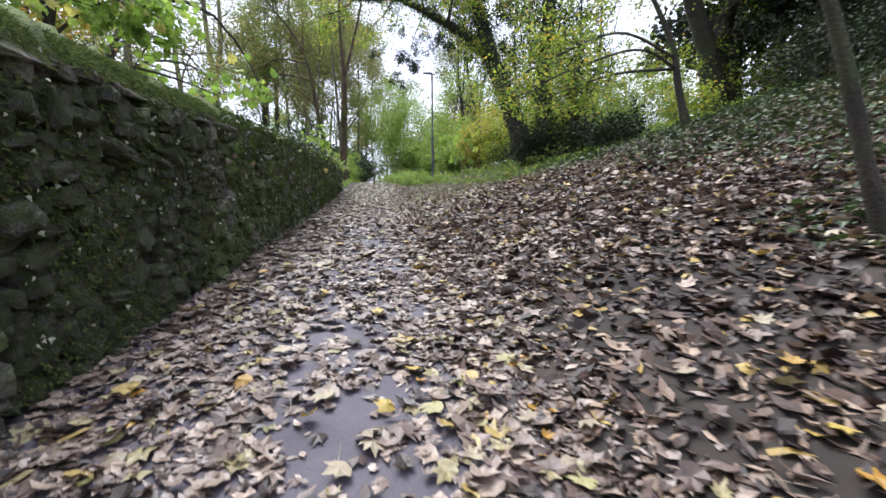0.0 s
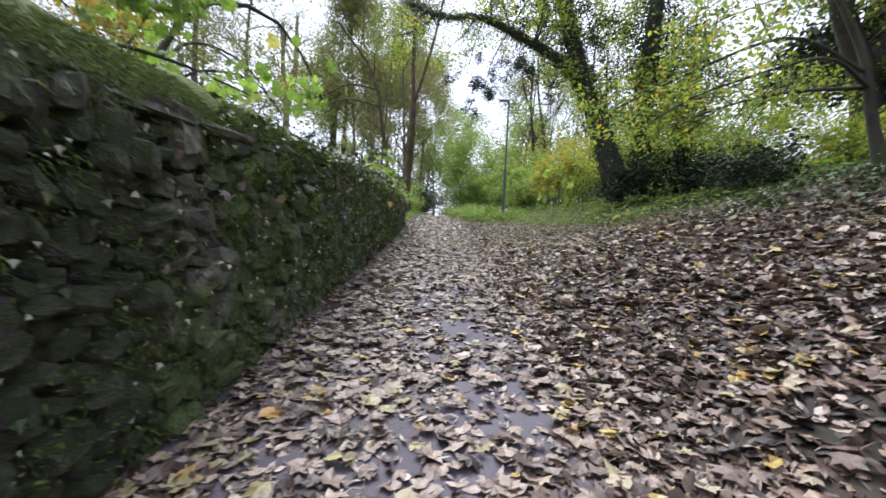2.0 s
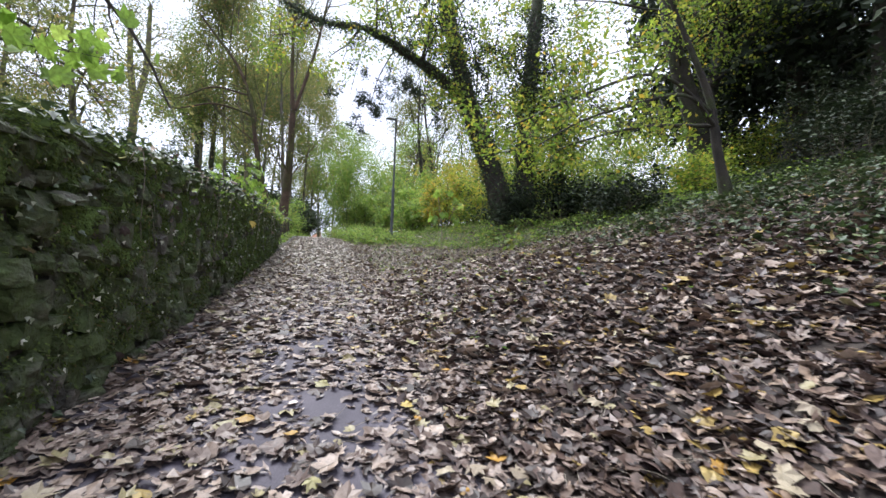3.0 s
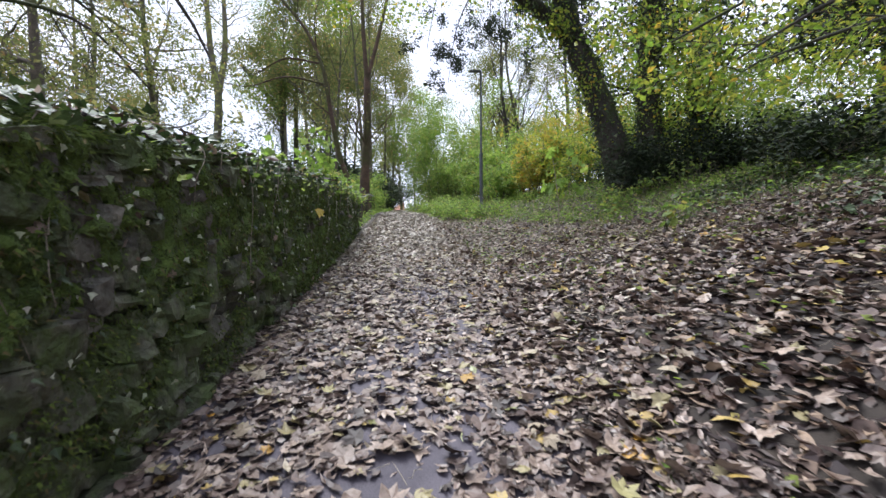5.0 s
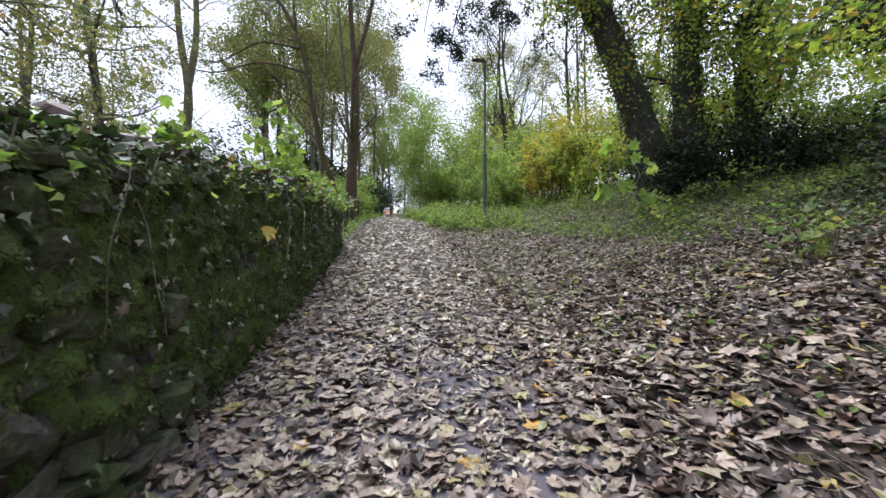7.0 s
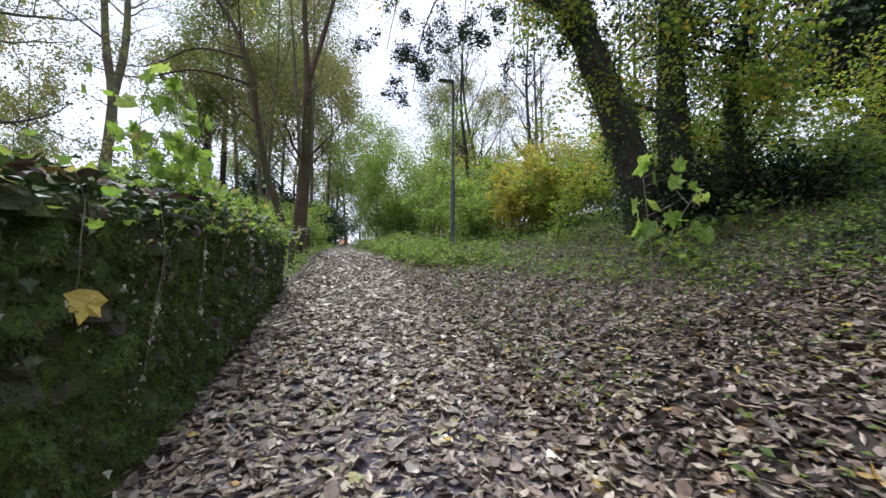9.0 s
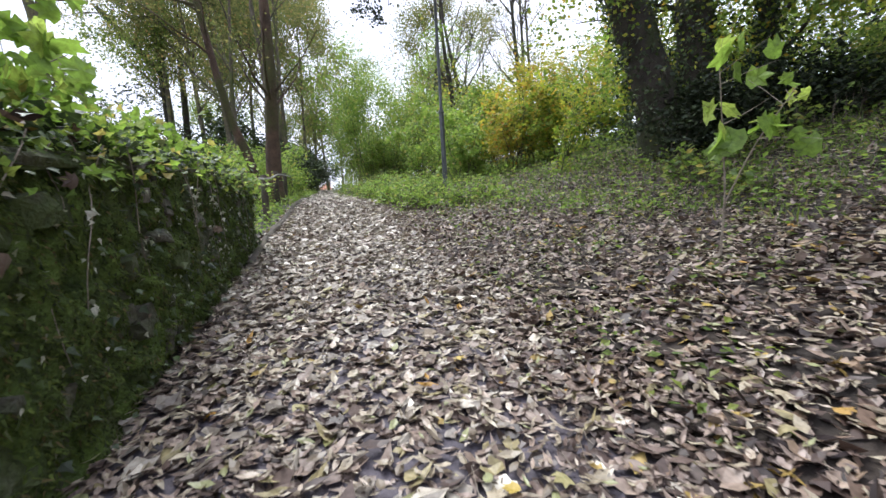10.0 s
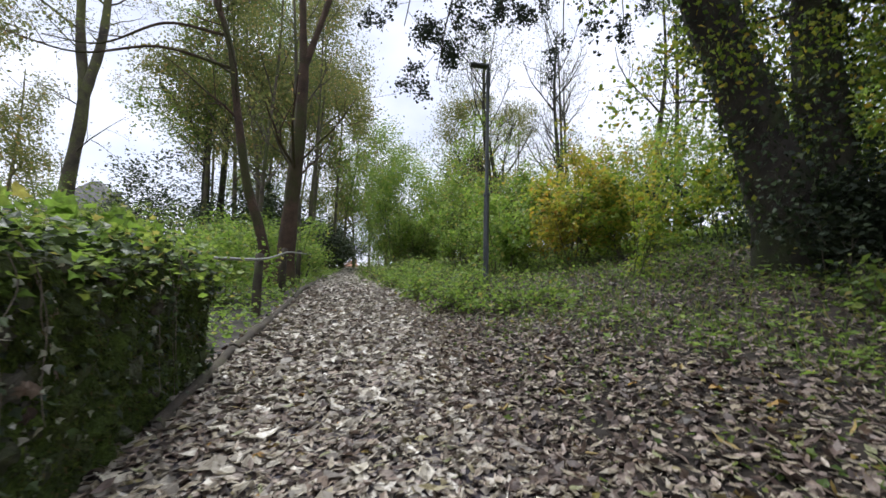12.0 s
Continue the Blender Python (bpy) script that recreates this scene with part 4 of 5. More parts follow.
lz = float(land(2.78, 23.8))
lamp = thing("street_lamp", (2.78, 23.8, lz), "grey steel street lamp standing in the undergrowth", "street lamp")
v, f = lathe([(0.075, -0.3), (0.075, 0.0), (0.075, 2.3), (0.072, 2.33), (0.048, 2.4), (0.045, 5.72), (0.05, 5.74), (0.05, 5.82), (0.001, 5.83)])
add("pole", quick_mesh("pole", v + np.array((2.78, 23.8, lz)), f, True), METAL, lamp)
v, f = lathe([(0.08, 2.26), (0.088, 2.27), (0.088, 2.33), (0.08, 2.34)])
add("collar", quick_mesh("collar", v + np.array((2.78, 23.8, lz)), f, True), METAL, lamp)
part("head", rounded_box(2.54, 23.8, lz + 5.82, 0.52, 0.2, 0.075, 0.025), METAL, lamp, "flat dark lamp head")
part("access_door", rounded_box(2.78, 23.722, lz + 0.75, 0.09, 0.014, 0.5, 0.005), METAL, lamp)

# ---- fence past the end of the wall ----
def post(x, y, top):
    z = float(land(x, y))
    p = thing("fence_post", (x, y, z), "dark weathered round timber fence post", "fence post", "fence posts")
    v, f = tube([(x, y, z - 0.2), (x, y, z + top * 0.5), (x + 0.01, y, z + top), (x + 0.01, y, z + top + 0.015)], [0.075, 0.07, 0.066, 0.002], 10)
    add("post", quick_mesh("post", v, f, True), WOOD, p)
    return (x, y, z + top)


tops = [post(-2.02, 20.7, 1.0), post(-2.12, 23.4, 1.0), post(-2.2, 26.2, 1.0), post(-2.28, 29.0, 1.0)]
rail = thing("fence_rail", (-1.95, 18.3, float(land(-1.95, 18.3))), "pale weathered rail between the fence posts", "fence rail")
line = [(-1.95, 18.3, float(path_level(18.3)) + 1.05)] + [(x + 0.085, y, z - 0.08) for x, y, z in tops]
v, f = tube(smooth_path(line, 24), np.full(24, 0.019), 8)
add("bar", quick_mesh("bar", v, f, True), RAIL, rail)

# timber edging along the path
ey = np.arange(16.6, 34, 1.9)
for k, y in enumerate(ey):
    log = thing("edging_log", (-1.7 - 0.02 * k, y, float(land(-1.75, y))), "dark mossy timber edging along the path", "edging", "edging along the path")
    x0, x1 = np.interp([y, y + 1.86], [16, 18.3, 21, 26, 34], [-1.62, -1.72, -1.68, -1.75, -2.0])
    ends = np.linspace(0, 1, 8)
    pts = np.stack([x0 + (x1 - x0) * ends, y + 1.86 * ends, land(-1.7, y + 1.86 * ends) + 0.025 + RNG.normal(0, 0.01, 8)], -1)
    v, f = tube(pts, 0.06 + RNG.normal(0, 0.008, 8), 8)
    add("log", quick_mesh("log", v, f, True), WOOD, log)

# ---- houses far off ----
def house(name, label, x, y, z, w, d, h, roof_h, wall_m, roof_m, windows):
    t = thing(name, (x, y, z), label, "house")
    part("wall", rounded_box(x, y, z + h / 2 - 1, w, d, h + 2, 0.03), wall_m, t)
    v = [(x - w / 2 - 0.3, y - d / 2 - 0.3, z + h), (x + w / 2 + 0.3, y - d / 2 - 0.3, z + h), (x + w / 2 + 0.3, y + d / 2 + 0.3, z + h), (x - w / 2 - 0.3, y + d / 2 + 0.3, z + h), (x - w * 0.06, y, z + h + roof_h), (x + w * 0.06, y, z + h + roof_h)]
    bm = bmesh.new()
    q = [bm.verts.new(p) for p in v]
    for face in ((0, 1, 5, 4), (1, 2, 5), (2, 3, 4, 5), (3, 0, 4), (3, 2, 1, 0)):
        bm.faces.new([q[i] for i in face])
    roof = part("roof", bm, roof_m, t)
    part("chimney", rounded_box(x + w * 0.3, y, z + h + roof_h * 0.45, 0.7, 0.9, 2.6, 0.04), SLATE if roof_m is SLATE else BRICK, roof)
    for wx, wz in windows:
        part("window", rounded_box(x + wx, y - d / 2 - 0.01, z + wz, 1.1, 0.1, 1.3, 0.02), SLATE, t, "dark window")
    return t


house("house", "house with a grey hipped roof behind the trees", -37.0, 78, float(land(-37.0, 78)) - 0.9, 9.0, 8.0, 6.9, 4.9, RENDERED, SLATE, [(-2.5, 4.5), (0, 4.5), (2.5, 4.5)])
house("house", "small red brick house beyond the path", -3.2, 125, float(land(-3.2, 125)) - 1.0, 3.4, 5.0, 2.6, 1.6, BRICK, BRICK, [(-0.8, 1.6), (0.8, 1.6)])


# ---- undergrowth ----
def strew(n, x0, x1, y0, y1, keep):
    x, y = RNG.uniform(x0, x1, n), RNG.uniform(y0, y1, n)
    k = RNG.uniform(0, 1, n) < keep(x, y)
    x, y = x[k], y[k]
    return np.stack([x, y, land(x, y)], -1)


def green_zone(x, y):
    """How thick the grass and weeds grow."""
    edge = np.interp(y, [10, 13, 16, 20, 24, 30, 60], [5.5, 3.9, 2.6, 1.0, 0.3, 0.0, -0.2])
    return np.clip((x - edge) / 1.2 + 0.35 * wave(x * 1.5, y * 1.5, 2.0), 0, 1) * np.clip((y - 9.5) / 5, 0, 1) * np.clip((16 - x) / 6, 0.15, 1)


p = strew(60000, 0.3, 15, 10, 40, lambda x, y: 0.75 * green_zone(x, y))
n = len(p)
v, f = blade()
tagged(add("grass", quick_mesh("grass", *scatter(v, f, p, turns(RNG.normal(0, 0.35, n), RNG.normal(0, 0.35, n), RNG.uniform(0, 6.28, n)), RNG.uniform(0.06, 0.19, n))), GRASS, kind="stuff"), "rough green grass on the verge", "grass")
p = strew(76000, 0.3, 16, 10, 45, lambda x, y: 0.7 * green_zone(x, y) * np.clip(0.55 + wave(x, y, 5.0), 0, 1))
p[:, 2] += np.abs(RNG.normal(0, 0.13, len(p)))
tagged(add("weeds", quick_mesh("weeds", *cloud(p, card_leaf(), 0.1, 0.03, 0.4)), LIME, kind="stuff"), "low green weeds and brambles on the verge", "weeds")
p = strew(15000, 9.5, 26, 17, 36, lambda x, y: np.clip(0.8 + 0.4 * wave(x * 0.7, y * 0.7, 8.0), 0, 1) * np.clip((x - 9.5) / 2, 0, 1))
p[:, 2] += np.abs(RNG.normal(0, 0.18, len(p)))
tagged(add("weeds", quick_mesh("weeds", *cloud(p, card_leaf(), 0.2, 0.05, 0.5)), LIME, kind="stuff"), "lush green growth on the slope behind the trees", "weeds")
p = strew(26000, -7, -1.8, 18.1, 45, lambda x, y: np.clip(1.2 - 0.12 * np.abs(x + 2.5), 0.3, 1) * np.interp(y, [18, 30, 45], [1, 0.7, 0.5]))
p[:, 2] += np.abs(RNG.normal(0, 0.14, len(p)))
tagged(add("weeds", quick_mesh("weeds", *cloud(p, card_leaf(), 0.085, 0.03, 0.8)), LIME, kind="stuff"), "green weeds behind the fence", "weeds")
p = strew(42000, 3.0, 15, 1, 15, lambda x, y: np.clip((x - 3.0 - 0.12 * y + 1.5 * wave(x, y, 1.0)) / 2.2, 0, 0.95))
p[:, 2] += np.abs(RNG.normal(0, 0.05, len(p))) + 0.02
k = len(p)
v, f = ivy_leaf()
tagged(add("ground_ivy", quick_mesh("ground_ivy", *scatter(v, f, p, turns(RNG.normal(0, 0.4, k), RNG.normal(0, 0.4, k), RNG.uniform(0, 6.28, k)), RNG.uniform(0.05, 0.12, k))), IVY, kind="stuff"), "dark ground ivy spreading over the bank", "ivy")

# ---- fallen leaves ----
leaf_kinds = [lobed_leaf(c) for c in (0.35, 0.12, -0.3, 0.55)]


def plain_leaf(curl):
    """A lobed leaf of six corners, for the lower layers."""
    v = np.array([(-0.5, -0.1, 0), (-0.24, 0.1, 0), (-0.36, 0.42, 0), (0.02, 0.6, 0), (0.36, 0.36, 0), (0.24, 0.08, 0), (0.48, -0.14, 0), (0, -0.42, 0)], float)
    v[:, 2] = curl * np.array([0.25, -0.05, 0.15, 0.28, 0.1, -0.06, 0.24, 0.1])
    return v, np.array([(0, 7, 1), (1, 7, 5), (5, 7, 6), (1, 3, 2), (1, 5, 3), (5, 4, 3)])


def scrap_leaf(curl):
    """A ragged leaf of four triangles, for the layers underneath and far off."""
    v = np.array([(-0.5, -0.05, 0), (-0.26, 0.44, 0), (0.08, 0.52, 0), (0.5, 0.12, 0), (0.28, -0.36, 0), (-0.12, -0.46, 0)], float)
    v[:, 2] = curl * np.array([0.2, -0.08, 0.2, 0.05, -0.1, 0.15])
    return v, np.array([(0, 5, 1), (1, 5, 2), (2, 5, 4), (2, 4, 3)])


def narrow_leaf(width, curl):
    """A long pointed leaf, folded along its rib and curled at the tip."""
    v = np.array([(0, -0.6, 0.1), (-width, -0.1, 0.09), (-0.7 * width, 0.3, 0.05), (0.04, 0.75, 0.2), (0.8 * width, 0.25, 0.06), (width, -0.15, 0.1), (0, 0.1, 0)], float)
    v[:, 2] *= curl
    return v, np.array([(6, 1, 0), (6, 2, 1), (6, 3, 2), (6, 4, 3), (6, 5, 4), (6, 0, 5)])


low_kinds = [plain_leaf(0.9), narrow_leaf(0.2, 1.2), narrow_leaf(0.3, -0.9), plain_leaf(-0.6), narrow_leaf(0.16, 1.6), narrow_leaf(0.25, 1.0)]
scrap_kinds = [scrap_leaf(c) for c in (0.9, -0.8, 1.3)]


def litter(name, places, material, label, lift=0.012, tilt=0.32, size=(0.06, 0.16), kinds=None):
    pieces = []
    near = (places[:, 1] < 11.0) & (places[:, 0] < 4.5)
    layers = [(kinds, places)] if kinds else [(leaf_kinds, places[near]), (low_kinds, places[~near])]
    for (v, f), q in [(shape, spots[k::len(shapes)].copy()) for shapes, spots in layers for k, shape in enumerate(shapes)]:
        m = len(q)
        q[:, 2] += lift + np.abs(RNG.normal(0, 0.012, m))
        flip = np.where(RNG.uniform(0, 1, m) < 0.5, math.pi, 0.0)
        s = np.interp(q[:, 1], [4, 13], [1.0, 0.88]) * size[0] + (size[1] - size[0]) * RNG.uniform(0, 1, m) ** 1.3 * np.interp(q[:, 1], [4, 13], [1.0, 0.88])
        pieces.append(scatter(v, f, q, turns(RNG.normal(0, tilt, m) + flip, RNG.normal(0, tilt, m), RNG.uniform(0, 6.28, m)), np.stack([s * RNG.uniform(0.7, 1.1, m), s, s], -1)))
    return tagged(add(name, quick_mesh(name, *merge(pieces)), material, kind="stuff"), label, "leaves")


def dark_patch(x, y):
    """Where the bank's pale leaves thin out and the dark ones show."""
    return np.clip(1.25 * np.exp(-(((x - 2.1) / 1.4) ** 2) - ((y - 2.2) / 1.7) ** 2), 0, 1)


def path_cover(x, y):
    """Leaves lie thinner on the trodden middle of the path."""
    mid = np.exp(-((x + 0.25) / 0.65) ** 2)
    return np.clip(0.97 - 0.58 * mid * np.interp(y, [6, 12], [1, 0.45]) + 0.4 * wave(x * 2.6, y * 2.2, 3.0), 0.15, 1) * np.interp(y, [-1, 8, 14], [0.7, 0.85, 1.0])


litter("leaf_litter", strew(27000, -1.85, 0.9, -0.8, 27, path_cover), LITTER, "pale fallen maple leaves strewn over the path", 0.012, 0.2)
litter("leaf_litter", strew(24000, 0.3, 9.5, -0.8, 24, lambda x, y: np.clip((x - 0.3) * 2, 0, 1) * np.interp(y, [8, 14], [1.0, 0.6]) * (1 - 0.6 * green_zone(x, y))), LITTER_DARK, "damp brown fallen leaves deep on the bank", 0.006, kinds=low_kinds)
litter("leaf_litter", strew(21000, 0.3, 9.5, -0.8, 26, lambda x, y: np.clip((x - 0.2) * 2, 0, 1) * (1 - 0.75 * green_zone(x, y)) * np.clip(0.75 + 0.5 * wave(x * 1.6, y * 1.6, 7.0), 0, 1) * (1 - 0.88 * dark_patch(x, y))), LITTER, "pale fallen leaves scattered over the bank", 0.03, 0.36)
litter("leaf_litter", strew(9000, 0.4, 5.5, 5.0, 14, lambda x, y: np.clip((x - 0.4) * 2, 0, 1)), LITTER_DARK, "brown damp leaves matted on the verge", 0.008, 0.25, (0.07, 0.15), low_kinds)
litter("leaf_litter", strew(5500, 0.4, 7.5, 9.5, 20, lambda x, y: np.clip((x - 0.4) * 2, 0, 1) * (1 - 0.5 * green_zone(x, y))), LITTER_MUTED, "muted brown leaves matted on the verge", 0.012, 0.3, (0.07, 0.13), low_kinds)
litter("leaf_litter", strew(8000, 0.5, 6.0, -0.8, 7, lambda x, y: np.clip((x - 0.5) * 2, 0, 1)), LITTER_DARK, "dark damp leaves in the hollows of the bank", 0.004, 0.25, kinds=low_kinds)
litter("leaf_litter", strew(26000, -1.8, 1.2, 0.5, 30, lambda x, y: np.clip(0.95 - 0.55 * np.exp(-((x + 0.25) / 0.6) ** 2) * np.interp(y, [5, 11], [1, 0.35]) + 0.45 * wave(x * 2.6, y * 2.2, 3.0), 0, 1)), LITTER_MUTED, "small muted leaves trodden into the path", 0.004, 0.12, (0.045, 0.1), low_kinds)
litter("leaf_litter", strew(17000, 0.6, 9.0, 0.5, 24, lambda x, y: 1 - 0.95 * dark_patch(x, y)), LITTER_MUTED, "small muted leaves over the bank", 0.012, 0.4, (0.045, 0.1), low_kinds)
litter("leaf_litter", strew(36000, -1.7, 7.5, 8.0, 23, lambda x, y: np.clip((y - 8) / 6, 0.1, 1) * (1 - 0.5 * green_zone(x, y))), LITTER_GREY, "narrow greyish green leaves strewn over path and verge", 0.03, 0.22, (0.04, 0.1), low_kinds[1:3] + low_kinds[4:])
p = strew(16000, 0.8, 8.0, 6.5, 20, lambda x, y: 0.7 * np.clip((y - 6.5) / 7, 0, 1) * np.clip(0.55 + wave(x * 1.8, y * 1.8, 9.0), 0, 1))
p[:, 2] += 0.03
tagged(add("ground_weeds", quick_mesh("ground_weeds", *cloud(p, card_leaf(), 0.065, 0.02, 0.6)), GREEN, kind="stuff"), "small green weeds among the fallen leaves", "weeds")
p = strew(1300, -1.7, 6.0, 0.5, 19, lambda x, y: np.full_like(x, 1.0))
pieces = []
for q in p:
    a, ln = RNG.uniform(0, 6.28), RNG.uniform(0.06, 0.28)
    s = np.linspace(-0.5, 0.5, 4)
    c = np.stack([q[0] + math.cos(a) * ln * s + RNG.normal(0, 0.008, 4), q[1] + math.sin(a) * ln * s + RNG.normal(0, 0.008, 4), np.zeros(4)], -1)
    c[:, 2] = land(c[:, 0], c[:, 1]) + 0.035 + RNG.normal(0, 0.006, 4)
    pieces.append(tube(c, np.linspace(0.0026, 0.0012, 4), 3))
tagged(add("twigs", quick_mesh("twigs", *merge(pieces), smooth=True), TWIG, kind="stuff"), "thin dry twigs and leaf stalks on the ground", "twigs")
# farther leaves use the paler colours that stand for sky sheen
litter("leaf_litter", strew(20000, -1.8, 0.8, 12, 40, lambda x, y: np.clip((y - 12) / 7, 0.1, 1)), LITTER_FAR, "leaves covering the path, with sky sheen put into their pale colour", 0.008, 0.14, (0.08, 0.17), scrap_kinds)
litter("leaf_litter", strew(12000, -2.4, 0.6, 26, 66, lambda x, y: np.full_like(x, 1.0)), LITTER_FAR, "fallen leaves on the far path, paled for the sky's sheen", 0.01, 0.1, (0.16, 0.28), scrap_kinds)
litter("leaf_litter", strew(7000, -12, -2.4, -4, 18, lambda x, y: np.full_like(x, 1.0)), LITTER_DARK, "brown fallen leaves behind the wall", 0.006, 0.3, (0.1, 0.22), scrap_kinds)
litter("leaf_litter", strew(7000, 0.5, 15, -6, 12, lambda x, y: np.where((y < -0.6) | (x > 9), 1.0, 0.0)), LITTER_DARK, "brown fallen leaves high on the bank", 0.006, 0.3, (0.1, 0.22), scrap_kinds)
litter("leaf_litter", strew(1800, -1.8, 0.7, -6, -0.7, lambda x, y: np.full_like(x, 1.0)), LITTER, "fallen leaves on the path", 0.006, 0.3, (0.08, 0.16), low_kinds)

# ---- moss, ivy and plants on the wall ----
def wall_face(n, y0, y1, lo=0.0, hi=1.0):
    """Points on the wall's face: y, share of the height."""
    y, h = RNG.uniform(y0, y1, n), RNG.uniform(lo, hi, n)
    b = path_level(y)
    return y, h, np.stack([wall_x(y), y, b + (wall_top(y) - b) * h], -1)


# moss cap
my = np.linspace(-6, 17.8, 260)
mw = np.linspace(0, 1, 9)
MY, MW = np.meshgrid(my, mw, indexing="ij")
thick = np.interp(MY, [-6, 5.5, 8.0, 18.2], [0.25, 0.24, 0.1, 0.06]) * (0.65 + 0.5 * np.sin(MY * 9 + 2 * np.sin(MY * 2.3)) ** 2 + 0.35 * wave(MY * 5, MW * 6, 2.0))
cap = np.stack([wall_x(MY) + 0.03 - 0.47 * MW + 0.05 * wave(MY * 6, MW * 3), MY, wall_top(MY) - 0.05 + thick * np.sin(MW * math.pi) ** 0.5 - 0.05 * (np.abs(MW - 0.5) > 0.49)], -1)
i, j = np.meshgrid(np.arange(len(my) - 1), np.arange(8), indexing="ij")
capf = np.stack([i * 9 + j, i * 9 + j + 1, (i + 1) * 9 + j + 1, (i + 1) * 9 + j], -1).reshape(-1, 4)
add("moss_bed", quick_mesh("moss_bed", cap.reshape(-1, 3), capf, True), MOSS_BED, wall_west, "thick green moss along the top of the wall")
n = 42000
y = np.where(RNG.uniform(0, 1, n) < 0.75, RNG.uniform(0.5, 8.0, n), RNG.uniform(-3, 17.7, n))
w = RNG.uniform(0, 1, n) ** 1.4
p = np.stack([wall_x(y) + 0.045 - 0.47 * w, y, wall_top(y) - 0.05 + np.interp(y, [5.5, 8.0, 18.2], [0.23, 0.1, 0.06]) * np.sin(w * math.pi) ** 0.5], -1)
v, f = strand()
add("moss_tuft", quick_mesh("moss_tuft", *scatter(v, f, p, turns(RNG.normal(0, 0.7, n), 2.1 - 2.1 * w + RNG.normal(0, 0.6, n), RNG.normal(0, 0.9, n)), np.stack([RNG.uniform(0.005, 0.01, n)] * 2 + [RNG.uniform(0.018, 0.05, n)], -1))), MOSS, wall_west, kind="stuff")

# cushions of moss that bulge and droop over the stones
def grain(x, y, seed):
    """Value noise on a unit lattice, 0 to 1, for arrays."""
    xi, yi = np.floor(x), np.floor(y)
    u, w = x - xi, y - yi
    u, w = u * u * (3 - 2 * u), w * w * (3 - 2 * w)

    def at(a, b):
        q = np.sin(a * 127.1 + b * 311.7 + seed * 74.7) * 43758.5453
        return q - np.floor(q)
    return (at(xi, yi) * (1 - u) + at(xi + 1, yi) * u) * (1 - w) + (at(xi, yi + 1) * (1 - u) + at(xi + 1, yi + 1) * u) * w


NY, NH = 720, 84
cy, ch = np.meshgrid(np.linspace(4.6, 17.86, NY), np.linspace(0.03, 1.02, NH), indexing="ij")
cb = path_level(cy)
cz = (wall_top(cy) - cb) * ch
warp = 0.25 * grain(cy * 3, cz * 3, 9.0)
lump = 1 - np.abs(2 * grain(cy * 5.5 + warp, cz * 4.2 + warp, 1.0) - 1)
lump = 0.55 * lump + 0.3 * (1 - np.abs(2 * grain(cy * 12 + 2 * warp, cz * 8.0, 2.0) - 1)) + 0.15 * grain(cy * 30, cz * 15, 3.0)
patch = grain(cy * 1.3, cz * 2.0, 4.0) - 0.5 + 0.6 * (grain(cy * 3.7, cz * 4.5, 5.0) - 0.5)
fade = np.clip(np.interp(cy, [4.6, 6.0, 7.5, 11, 13.5, 17.8], [-0.1, 0.25, 0.5, 0.85, 1.35, 1.5]) + 0.9 * patch - np.interp(ch, [0.0, 0.25, 0.5, 0.7], [1.1, 0.85, 0.4, 0.0]) * np.interp(cy, [7, 11, 14], [1.2, 0.8, 0.2]), 0, 1)
cover = np.clip(fade * 2.4, 0, 1)
swell = np.stack([wall_x(cy) - 0.17 + 0.13 * cover + 0.24 * (lump - 0.4) * (0.2 + 0.8 * cover), cy, cb + cz - 0.1 * lump * cover], -1)
i, j = np.meshgrid(np.arange(NY - 1), np.arange(NH - 1), indexing="ij")
swell_f = np.stack([i * NH + j, (i + 1) * NH + j, (i + 1) * NH + j + 1, i * NH + j + 1], -1).reshape(-1, 4)
cushion = thing("moss_cushion", (-1.7, 12.0, float(path_level(12.0))), "soft dark green moss cushions bulging over the wall", "moss")
add("moss_bed", quick_mesh("moss_bed", swell.reshape(-1, 3), swell_f, True), MOSS_BED_DARK, cushion)

# fronds of moss hanging from the cushions, longest where they bulge
v, f = strand()
share = np.clip(cover * (0.15 + 1.2 * lump ** 2), 0, None).ravel()
pick = RNG.choice(share.size, 70000, p=share / share.sum())
n = len(pick)
p = swell.reshape(-1, 3)[pick] + np.stack([RNG.uniform(-0.005, 0.015, n), RNG.normal(0, 0.012, n), RNG.normal(0, 0.012, n)], -1)
tagged(add("hanging_moss", quick_mesh("hanging_moss", *scatter(v, f, p, turns(math.pi + RNG.normal(0, 0.45, n), RNG.normal(-0.35, 0.4, n), RNG.normal(1.57, 1.1, n)), np.stack([RNG.uniform(0.006, 0.013, n)] * 2 + [RNG.uniform(0.012, 0.04, n)], -1))), MOSS_DARK, kind="stuff"), "dark moss hanging down the face of the wall", "moss")

# thin moss on the bare stones
n = 52000
y, h, p = wall_face(n, 0.3, 9.5, 0.03, 1.0)
keep = RNG.uniform(0, 1, n) < np.clip(2.6 * (grain(y * 2.2, h * 5.0, 11.0) - 0.42), 0, 1)
p = p[keep]
n = len(p)
p[:, 0] += RNG.uniform(0.0, 0.05, n)
tagged(add("stone_moss", quick_mesh("stone_moss", *scatter(v, f, p, turns(math.pi + RNG.normal(0, 0.4, n), RNG.normal(-0.5, 0.4, n), RNG.normal(1.57, 0.9, n)), np.stack([RNG.uniform(0.006, 0.014, n)] * 2 + [RNG.uniform(0.012, 0.035, n)], -1))), MOSS_DARK, kind="stuff"), "patches of short green moss on the stones", "moss")

